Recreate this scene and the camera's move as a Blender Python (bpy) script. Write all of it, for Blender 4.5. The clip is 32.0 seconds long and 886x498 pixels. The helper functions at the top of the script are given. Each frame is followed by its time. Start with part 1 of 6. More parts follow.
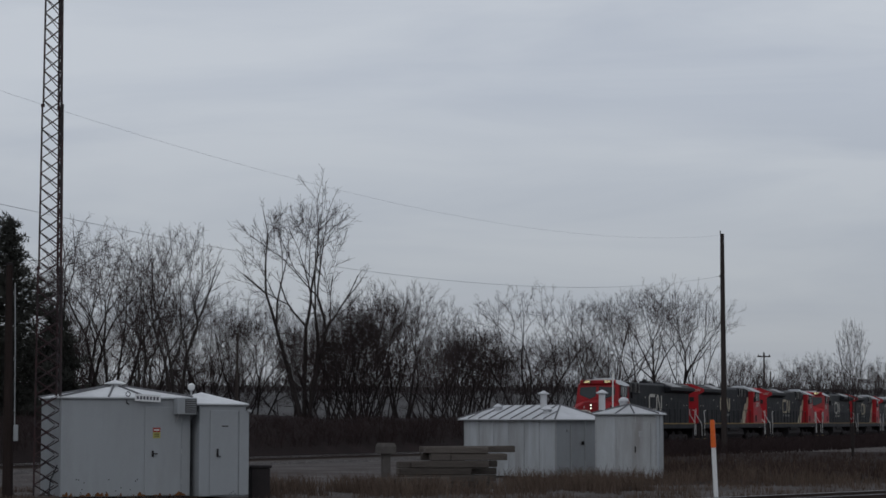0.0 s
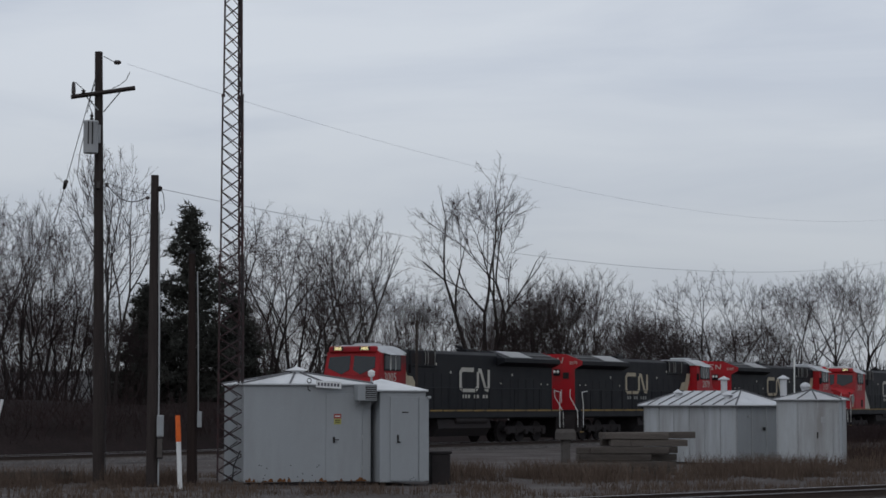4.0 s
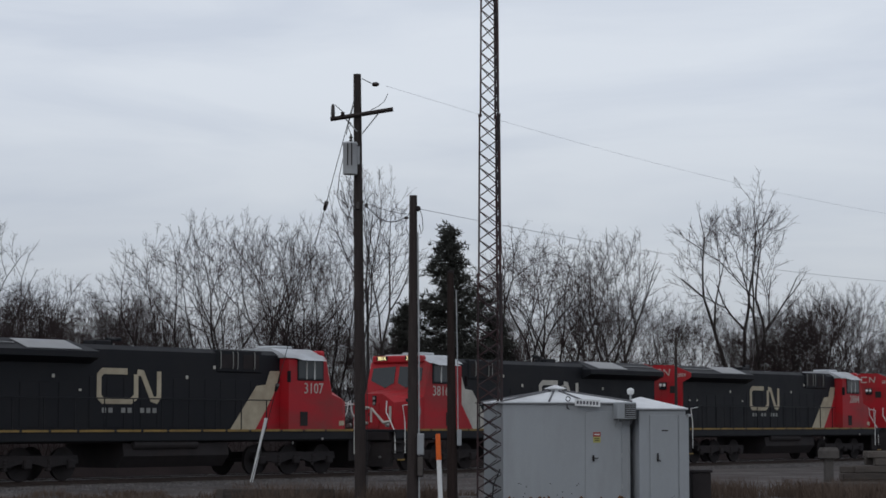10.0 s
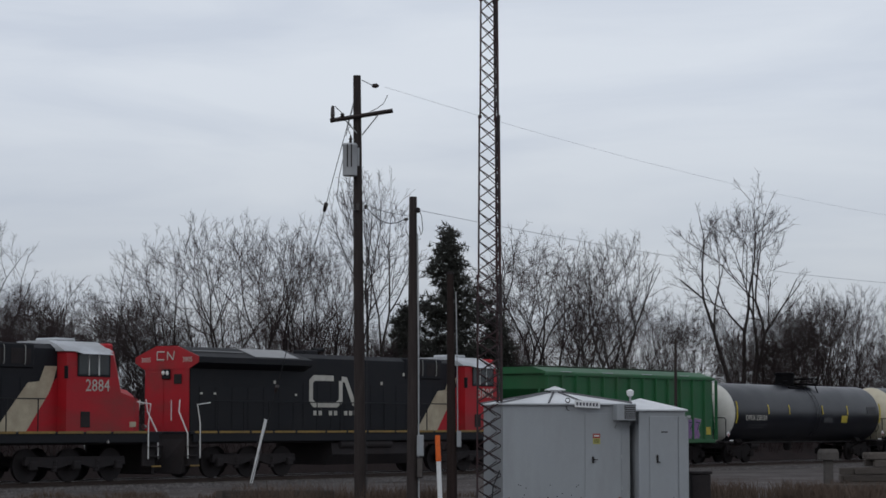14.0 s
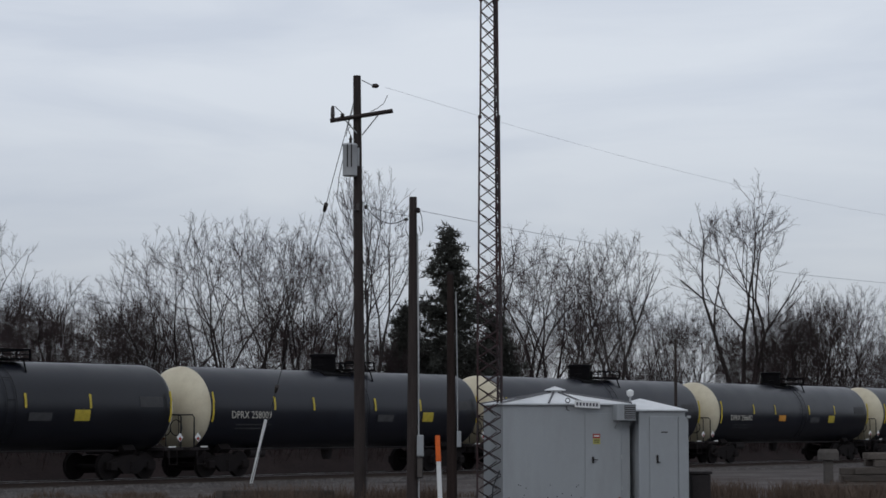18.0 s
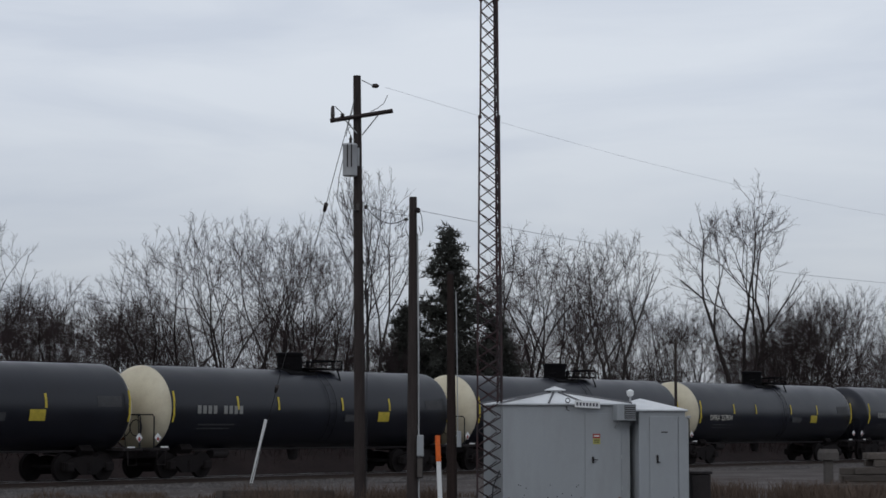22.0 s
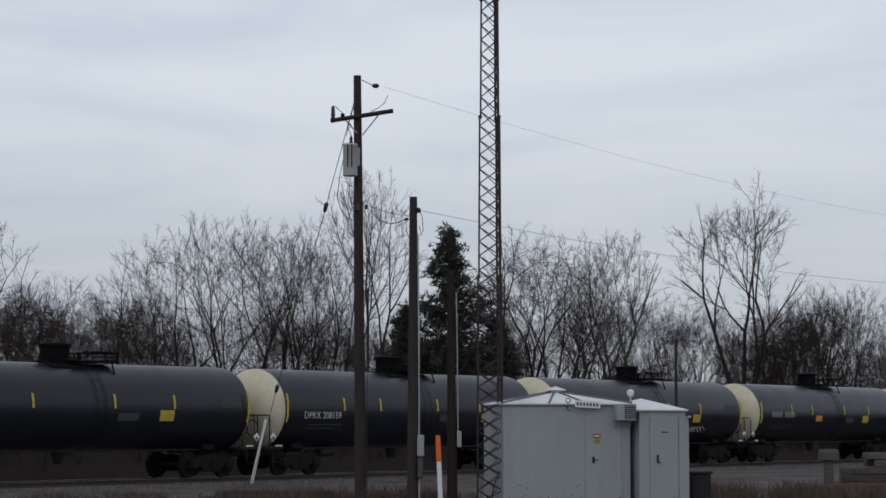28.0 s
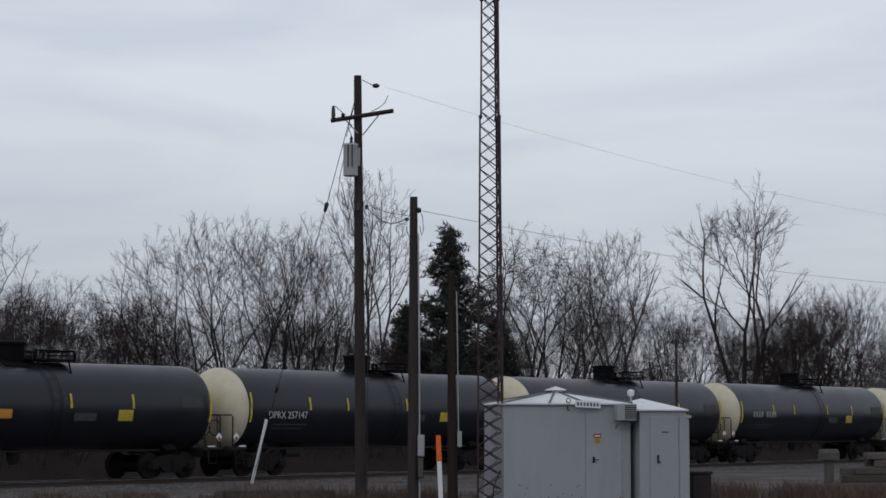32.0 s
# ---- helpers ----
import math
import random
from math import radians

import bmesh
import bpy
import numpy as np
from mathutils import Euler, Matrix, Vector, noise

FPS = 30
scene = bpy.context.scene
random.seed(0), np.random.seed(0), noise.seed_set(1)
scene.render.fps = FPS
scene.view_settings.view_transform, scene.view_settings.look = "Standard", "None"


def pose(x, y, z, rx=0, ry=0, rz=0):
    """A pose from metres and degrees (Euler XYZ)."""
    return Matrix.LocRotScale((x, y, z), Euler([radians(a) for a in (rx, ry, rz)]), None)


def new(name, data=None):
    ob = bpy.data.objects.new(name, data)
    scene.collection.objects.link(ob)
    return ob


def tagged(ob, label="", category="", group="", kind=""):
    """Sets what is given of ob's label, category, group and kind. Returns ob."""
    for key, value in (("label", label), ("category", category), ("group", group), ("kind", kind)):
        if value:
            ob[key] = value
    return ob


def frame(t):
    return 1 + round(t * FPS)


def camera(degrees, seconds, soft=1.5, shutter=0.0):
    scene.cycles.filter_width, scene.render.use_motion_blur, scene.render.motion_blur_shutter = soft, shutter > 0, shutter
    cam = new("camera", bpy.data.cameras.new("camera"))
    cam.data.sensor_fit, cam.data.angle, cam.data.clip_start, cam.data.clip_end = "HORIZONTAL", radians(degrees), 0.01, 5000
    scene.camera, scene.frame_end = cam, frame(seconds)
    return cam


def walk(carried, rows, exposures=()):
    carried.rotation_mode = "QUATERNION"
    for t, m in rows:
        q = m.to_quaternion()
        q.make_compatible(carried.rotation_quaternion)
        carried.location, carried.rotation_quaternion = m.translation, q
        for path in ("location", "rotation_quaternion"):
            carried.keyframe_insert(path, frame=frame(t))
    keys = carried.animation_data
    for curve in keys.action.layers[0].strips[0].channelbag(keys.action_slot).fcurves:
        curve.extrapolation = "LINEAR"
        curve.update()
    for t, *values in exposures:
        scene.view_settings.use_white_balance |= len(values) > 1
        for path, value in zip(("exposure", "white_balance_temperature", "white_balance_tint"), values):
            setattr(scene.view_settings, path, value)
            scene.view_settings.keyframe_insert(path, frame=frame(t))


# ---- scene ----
cam = camera(22.73, 32.0, soft=1.6)
EYE_Z = 2.067
# seconds, yaw, pitch, roll of the camera, which turns on its stand
TURNS = [
    (0.0, -11.348, 4.441, -0.10), (0.5, -11.180, 4.372, -0.06), (1.0, -10.892, 4.299, -0.06),
    (1.5, -10.424, 4.235, -0.04), (2.0, -9.797, 4.189, -0.03), (2.5, -9.027, 4.159, -0.02),
    (4.5, -5.826, 4.070, 0.00), (5.0, -4.807, 4.075, 0.03), (5.5, -3.496, 4.055, 0.02),
    (6.0, -2.024, 4.053, 0.04), (6.5, -1.173, 4.064, 0.09), (7.0, -0.604, 4.094, 0.08),
    (7.5, -0.236, 4.218, 0.12), (8.0, -0.098, 4.328, 0.13), (8.5, -0.010, 4.418, 0.10),
    (9.0, 0.002, 4.459, 0.07), (10.0, 0.008, 4.547, 0.01), (11.5, 0.004, 4.572, 0.0),
    (13.0, 0.0, 4.582, 0.0), (20.0, 0.0, 4.587, 0.0), (32.0, 0.018, 4.585, 0.0)]
walk(cam, [(t, pose(0, 0, EYE_Z, 90 + p, r, y)) for t, y, p, r in TURNS],
     exposures=[(0, -0.44), (2.5, -0.36), (4.5, -0.15), (6, -0.03), (9, -0.05), (13, -0.08), (32, -0.08)])

# ---------------------------------------------------------------- light
world = bpy.data.worlds.new("overcast_sky")
scene.world = world
world.use_nodes = True
wn, wl = world.node_tree.nodes, world.node_tree.links
wn.clear()
w_out = wn.new("ShaderNodeOutputWorld")
w_bg = wn.new("ShaderNodeBackground")
w_bg.inputs["Strength"].default_value = 0.1
w_sky = wn.new("ShaderNodeTexSky")
w_sky.sky_type = "NISHITA"
w_sky.sun_disc = False
w_sky.sun_elevation = radians(32)
w_sky.sun_rotation = radians(200)
w_co = wn.new("ShaderNodeTexCoord")
w_map = wn.new("ShaderNodeMapping")
w_map.inputs["Scale"].default_value = (2.2, 2.2, 13.0)
w_noise = wn.new("ShaderNodeTexNoise")
w_noise.inputs["Scale"].default_value = 2.2
w_noise.inputs["Detail"].default_value = 7
w_noise.inputs["Roughness"].default_value = 0.52
w_noise.inputs["Distortion"].default_value = 0.4
w_ramp = wn.new("ShaderNodeValToRGB")
w_ramp.color_ramp.elements[0].position = 0.36
w_ramp.color_ramp.elements[0].color = (0.585, 0.635, 0.725, 1)
w_ramp.color_ramp.elements[1].position = 0.64
w_ramp.color_ramp.elements[1].color = (0.69, 0.735, 0.805, 1)
w_sep = wn.new("ShaderNodeSeparateXYZ")
w_up = wn.new("ShaderNodeValToRGB")
for k, (place, bright) in enumerate([(0.0, 0.66), (0.07, 0.80), (0.15, 0.97), (0.22, 1.0), (0.35, 0.9), (0.6, 0.78), (1.0, 0.76)]):
    stop = w_up.color_ramp.elements[0] if k == 0 else w_up.color_ramp.elements.new(place)
    stop.position, stop.color = place, (bright, bright, bright, 1)
w_up.color_ramp.elements.remove(w_up.color_ramp.elements[-1])
w_gain = wn.new("ShaderNodeMath")
w_gain.operation = "MULTIPLY"
w_gain.inputs[1].default_value = 10.9
w_mul = wn.new("ShaderNodeVectorMath")
w_mul.operation = "SCALE"
w_mix = wn.new("ShaderNodeMixRGB")
w_mix.inputs[0].default_value = 0.94
wl.new(w_co.outputs["Generated"], w_map.inputs["Vector"])
wl.new(w_map.outputs["Vector"], w_noise.inputs["Vector"])
wl.new(w_noise.outputs["Fac"], w_ramp.inputs["Fac"])
wl.new(w_co.outputs["Generated"], w_sep.inputs["Vector"])
wl.new(w_sep.outputs["Z"], w_up.inputs["Fac"])
wl.new(w_up.outputs["Color"], w_gain.inputs[0])
wl.new(w_ramp.outputs["Color"], w_mul.inputs[0])
wl.new(w_gain.outputs[0], w_mul.inputs["Scale"])
wl.new(w_sky.outputs["Color"], w_mix.inputs[1])
wl.new(w_mul.outputs["Vector"], w_mix.inputs[2])
wl.new(w_mix.outputs["Color"], w_bg.inputs["Color"])
wl.new(w_bg.outputs["Background"], w_out.inputs["Surface"])

sun_data = bpy.data.lights.new("sun", "SUN")
sun_data.energy = 0.25
sun_data.angle = radians(25)
sun_data.color = (1.0, 0.97, 0.92)
sun = new("sun", sun_data)
sun.matrix_world = pose(0, 0, 60, 55, 0, -25)


# ---------------------------------------------------------------- materials
def mat(name, color, rough=0.7, metal=0.0, var=0.25, scale=6.0, fine=40.0, bump=0.15, dirt=None, dirt_amount=0.35,
        per_piece=0.0, stretch=(1, 1, 1), glow=0.0, spec=None):
    """A painted or weathered surface: colour that varies at two scales, patches of dirt, fine relief."""
    m = bpy.data.materials.new(name)
    m.use_nodes = True
    nt = m.node_tree
    n, l = nt.nodes, nt.links
    b = n["Principled BSDF"]
    co = n.new("ShaderNodeTexCoord")
    mp = n.new("ShaderNodeMapping")
    mp.inputs["Scale"].default_value = stretch
    l.new(co.outputs["Object"], mp.inputs["Vector"])
    big = n.new("ShaderNodeTexNoise")
    big.inputs["Scale"].default_value = scale
    big.inputs["Detail"].default_value = 6
    small = n.new("ShaderNodeTexNoise")
    small.inputs["Scale"].default_value = fine
    small.inputs["Detail"].default_value = 3
    l.new(mp.outputs["Vector"], big.inputs["Vector"])
    l.new(mp.outputs["Vector"], small.inputs["Vector"])
    add = n.new("ShaderNodeMath")
    add.operation = "ADD"
    l.new(big.outputs["Fac"], add.inputs[0])
    l.new(small.outputs["Fac"], add.inputs[1])
    val = n.new("ShaderNodeMapRange")
    val.inputs["From Min"].default_value = 0.6
    val.inputs["From Max"].default_value = 1.4
    val.inputs["To Min"].default_value = 1 - var
    val.inputs["To Max"].default_value = 1 + var
    l.new(add.outputs[0], val.inputs["Value"])
    last = val.outputs["Result"]
    if per_piece:
        info = n.new("ShaderNodeObjectInfo")
        pr = n.new("ShaderNodeMapRange")
        pr.inputs["To Min"].default_value = 1 - per_piece
        pr.inputs["To Max"].default_value = 1 + per_piece
        l.new(info.outputs["Random"], pr.inputs["Value"])
        mm = n.new("ShaderNodeMath")
        mm.operation = "MULTIPLY"
        l.new(last, mm.inputs[0])
        l.new(pr.outputs["Result"], mm.inputs[1])
        last = mm.outputs[0]
    sc = n.new("ShaderNodeVectorMath")
    sc.operation = "SCALE"
    sc.inputs[0].default_value = color
    l.new(last, sc.inputs["Scale"])
    col = sc.outputs["Vector"]
    if dirt:
        patch = n.new("ShaderNodeTexNoise")
        patch.inputs["Scale"].default_value = scale * 0.45
        patch.inputs["Detail"].default_value = 8
        patch.inputs["Roughness"].default_value = 0.65
        l.new(mp.outputs["Vector"], patch.inputs["Vector"])
        pr2 = n.new("ShaderNodeMapRange")
        pr2.inputs["From Min"].default_value = 0.42
        pr2.inputs["From Max"].default_value = 0.72
        pr2.inputs["To Max"].default_value = dirt_amount
        l.new(patch.outputs["Fac"], pr2.inputs["Value"])
        mx = n.new("ShaderNodeMixRGB")
        mx.inputs[2].default_value = (*dirt, 1)
        l.new(pr2.outputs["Result"], mx.inputs[0])
        l.new(col, mx.inputs[1])
        col = mx.outputs["Color"]
    l.new(col, b.inputs["Base Color"])
    rr = n.new("ShaderNodeMapRange")
    rr.inputs["To Min"].default_value = max(0.04, rough - 0.12)
    rr.inputs["To Max"].default_value = min(1.0, rough + 0.12)
    l.new(big.outputs["Fac"], rr.inputs["Value"])
    l.new(rr.outputs["Result"], b.inputs["Roughness"])
    b.inputs["Metallic"].default_value = metal
    b.inputs["Specular IOR Level"].default_value = spec if spec is not None else 0.5 if rough < 0.5 else (0.3 if rough < 0.88 else 0.05)
    if bump:
        bp = n.new("ShaderNodeBump")
        bp.inputs["Strength"].default_value = bump
        bp.inputs["Distance"].default_value = 0.02
        l.new(small.outputs["Fac"], bp.inputs["Height"])
        l.new(bp.outputs["Normal"], b.inputs["Normal"])
    if glow:
        b.inputs["Emission Color"].default_value = (*color, 1)
        b.inputs["Emission Strength"].default_value = glow
    return m


M_RED = mat("red_loco_paint", (0.40, 0.011, 0.019), 0.55, 0, 0.14, 1.2, 30, 0.05, (0.085, 0.045, 0.038), 0.6, stretch=(0.5, 1, 1.4))
M_RED_DIRTY = mat("road_grimed_red_paint", (0.33, 0.012, 0.018), 0.62, 0, 0.2, 0.9, 30, 0.05, (0.030, 0.019, 0.018), 0.92, stretch=(0.35, 1, 1.2))
M_BLACK = mat("black_loco_paint", (0.0100, 0.0108, 0.0140), 0.6, 0, 0.25, 1.2, 30, 0.05, (0.022, 0.020, 0.020), 0.35, spec=0.2)
M_UNDER = mat("grimy_running_gear", (0.030, 0.0265, 0.0275), 0.85, 0, 0.35, 2.5, 30, 0.2, (0.034, 0.026, 0.024), 0.5, spec=0.15)
M_TRUCK = mat("oily_freight_truck", (0.0150, 0.0128, 0.0132), 0.85, 0, 0.35, 2.5, 30, 0.2, (0.021, 0.016, 0.015), 0.5, spec=0.1)
M_SOOT = mat("matt_black_fittings", (0.0075, 0.0075, 0.0085), 0.92, 0, 0.3, 2.0, 30, 0.1, (0.014, 0.012, 0.011), 0.3, spec=0.05)
M_LOGO = mat("off_white_lettering", (0.50, 0.48, 0.43), 0.6, 0, 0.12, 3, 30, 0.0, (0.15, 0.13, 0.10), 0.4)
M_BEIGE = mat("beige_livery_paint", (0.46, 0.40, 0.29), 0.6, 0, 0.12, 2, 30, 0.0, (0.16, 0.11, 0.07), 0.55)
M_STRIPE = mat("yellow_sill_stripe", (0.26, 0.165, 0.045), 0.6, 0, 0.25, 2.5, 20, 0.0, (0.08, 0.06, 0.04), 0.7)
M_RAILING = mat("white_handrail_paint", (0.70, 0.70, 0.68), 0.5, 0, 0.12, 8, 40, 0.0)
M_ROOFGREY = mat("grey_white_roof_paint", (0.48, 0.495, 0.515), 0.6, 0, 0.15, 2, 20, 0.05, (0.20, 0.195, 0.19), 0.55)
M_GRILLE = mat("aluminium_radiator_grille", (0.30, 0.30, 0.30), 0.5, 0.3, 0.2, 2, 50, 0.2)
M_LAMP = mat("lit_headlamp", (1.0, 0.93, 0.78), 0.3, 0, 0.0, glow=1.6, bump=0)
M_BOARD = mat("lit_number_board", (1.0, 0.86, 0.45), 0.4, 0, 0.0, glow=1.1, bump=0)
M_REDLAMP = mat("red_marker_light", (1.0, 0.05, 0.06), 0.3, 0, 0.0, glow=1.6, bump=0)
M_INK = mat("black_ink", (0.015, 0.015, 0.015), 0.6, 0, 0.1, bump=0)
M_STEEL = mat("worn_steel", (0.30, 0.29, 0.28), 0.4, 0.7, 0.25, 5, 60, 0.1)
M_WINDOW = mat("dark_cab_glass", (0.02, 0.025, 0.028), 0.08, 0, 0.1, 3, 10, 0.0)
M_TANK = mat("black_tank_paint", (0.0090, 0.0104, 0.0172), 0.34, 0, 0.3, 0.9, 25, 0.03, (0.017, 0.0165, 0.0190), 0.40, per_piece=0.2, spec=0.34)
M_HEAD = mat("cream_tank_head_paint", (0.60, 0.55, 0.42), 0.6, 0, 0.12, 1.5, 30, 0.03, (0.30, 0.22, 0.14), 0.40)
M_WHITEHEAD = mat("off_white_tank_head_paint", (0.62, 0.61, 0.56), 0.6, 0, 0.1, 1.5, 30, 0.03, (0.30, 0.26, 0.20), 0.35)
M_RUST = mat("rust_stain", (0.16, 0.075, 0.035), 0.9, 0, 0.4, 6, 40, 0.1)
M_YELLOW = mat("yellow_reflective_tape", (0.50, 0.39, 0.05), 0.5, 0, 0.25, 5, 40, 0)
M_ORANGE = mat("orange_placard", (0.62, 0.27, 0.04), 0.6, 0, 0.15, 5, 40, 0)
M_PALE = mat("faded_stencil", (0.055, 0.055, 0.058), 0.7, 0, 0.4, 6, 60, 0)
M_GREEN = mat("green_hopper_paint", (0.017, 0.112, 0.040), 0.55, 0, 0.15, 1.1, 25, 0.05, (0.06, 0.08, 0.05), 0.5)
M_TEAL = mat("teal_spray_paint", (0.12, 0.50, 0.44), 0.6, 0, 0.25, 3, 20, 0)
M_BLUE = mat("blue_spray_paint", (0.10, 0.34, 0.52), 0.6, 0, 0.3, 3, 20, 0)
M_PURPLE = mat("purple_spray_paint", (0.22, 0.12, 0.27), 0.6, 0, 0.3, 3, 20, 0)
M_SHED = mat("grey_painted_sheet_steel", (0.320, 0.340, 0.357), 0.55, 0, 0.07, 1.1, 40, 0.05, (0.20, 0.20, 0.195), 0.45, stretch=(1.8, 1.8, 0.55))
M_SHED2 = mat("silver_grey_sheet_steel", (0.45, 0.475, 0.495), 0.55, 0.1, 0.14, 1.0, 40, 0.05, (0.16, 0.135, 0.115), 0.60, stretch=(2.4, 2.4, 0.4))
M_ROOF = mat("white_sheet_metal_roof", (0.72, 0.73, 0.74), 0.5, 0, 0.10, 1.5, 40, 0.04, (0.30, 0.31, 0.33), 0.6)
M_ROOF2 = mat("galvanised_sheet_roof", (0.60, 0.61, 0.63), 0.45, 0.2, 0.14, 1.2, 40, 0.05, (0.26, 0.26, 0.27), 0.7)
M_GALV = mat("galvanised_steel", (0.38, 0.39, 0.40), 0.5, 0.4, 0.2, 4, 40, 0.1)
M_TOWER = mat("weathered_tower_steel", (0.045, 0.036, 0.038), 0.7, 0.2, 0.3, 3, 40, 0.1, (0.09, 0.025, 0.025), 0.6)
M_POLE = mat("weathered_pole_timber", (0.052, 0.043, 0.041), 0.9, 0, 0.35, 3, 40, 0.4, (0.034, 0.028, 0.027), 0.5, stretch=(6, 6, 0.4))
M_POLE_DARK = mat("creosoted_pole_timber", (0.035, 0.026, 0.024), 0.9, 0, 0.35, 3, 40, 0.4, stretch=(6, 6, 0.4))
M_WIRE = mat("wire_sheath", (0.03, 0.03, 0.032), 0.7, 0, 0.1, bump=0)
M_WIRE_PALE = mat("weathered_aluminium_wire", (0.46, 0.48, 0.51), 0.6, 0.2, 0.1, bump=0)
M_TRANSF = mat("grey_transformer_enamel", (0.36, 0.37, 0.38), 0.45, 0, 0.08, 4, 40, 0.03)
M_PORCELAIN = mat("dark_insulator_glaze", (0.03, 0.022, 0.02), 0.25, 0, 0.2, bump=0)
M_WHITE = mat("white_marker_plastic", (0.74, 0.75, 0.75), 0.5, 0, 0.06, 6, 40, 0.02)
M_MARKORANGE = mat("orange_marker_cap", (0.72, 0.13, 0.02), 0.5, 0, 0.15, 10, 40, 0.02)
M_TIE = mat("weathered_railway_tie", (0.105, 0.092, 0.083), 0.95, 0, 0.35, 4, 30, 0.5, (0.055, 0.045, 0.040), 0.5, per_piece=0.35, stretch=(0.5, 5, 5))
M_CONCRETE = mat("stained_concrete", (0.105, 0.096, 0.090), 0.9, 0, 0.2, 4, 40, 0.3, (0.06, 0.052, 0.047), 0.5)
M_RAIL = mat("rusty_rail_side", (0.055, 0.040, 0.034), 0.8, 0.2, 0.3, 4, 40, 0.2)
M_RAILTOP = mat("polished_rail_head", (0.40, 0.40, 0.41), 0.35, 0.8, 0.15, 3, 40, 0.0)
M_BALLAST = mat("grey_brown_ballast", (0.085, 0.078, 0.077), 0.95, 0, 0.45, 0.8, 14, 0.9, (0.095, 0.09, 0.088), 0.4)
M_GROUND = mat("damp_gravel_and_soil", (0.108, 0.097, 0.094), 0.95, 0, 0.5, 0.5, 9, 1.0, (0.050, 0.038, 0.033), 0.8)
M_STONE = mat("grey_stone", (0.135, 0.126, 0.124), 0.9, 0, 0.6, 3.0, 30, 0.1, (0.055, 0.046, 0.042), 0.6)
M_GRASS = mat("dead_winter_grass", (0.118, 0.088, 0.070), 0.9, 0, 0.35, 1.2, 12, 0.0, (0.050, 0.031, 0.025), 0.6)
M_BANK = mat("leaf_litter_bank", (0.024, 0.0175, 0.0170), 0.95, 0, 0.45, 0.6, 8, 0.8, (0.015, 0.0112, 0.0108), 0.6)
M_GRASS_DARK = mat("rotten_brown_grass", (0.050, 0.034, 0.029), 0.9, 0, 0.35, 0.8, 12, 0.0, (0.075, 0.056, 0.046), 0.4)
M_SOIL = mat("dark_soil_under_dead_grass", (0.026, 0.0185, 0.0165), 0.95, 0, 0.45, 0.35, 9, 0.9, (0.045, 0.035, 0.031), 0.5)
M_FIELD = mat("pale_stubble_field", (0.09, 0.088, 0.088), 0.95, 0, 0.2, 0.06, 1.0, 0.3)
M_BARK = mat("wet_dark_bark", (0.029, 0.0235, 0.0235), 0.95, 0, 0.35, 2, 20, 0.4)
M_BARK2 = mat("grey_brown_bark", (0.040, 0.034, 0.033), 0.95, 0, 0.35, 2, 20, 0.4)
M_TWIG = mat("bare_twigs", (0.045, 0.0345, 0.035), 0.95, 0, 0.3, 2, 20, 0.0)
M_BRUSH = mat("reddish_brown_brush", (0.036, 0.0255, 0.0255), 0.95, 0, 0.4, 0.4, 10, 0.0)
M_PINE = mat("dark_pine_needles", (0.052, 0.053, 0.047), 0.85, 0, 0.45, 1.2, 10, 0.0, spec=0.1)
M_WOODS = mat("distant_wood_twigs", (0.05, 0.042, 0.042), 1.0, 0, 0.25, 0.1, 2, 0.0)


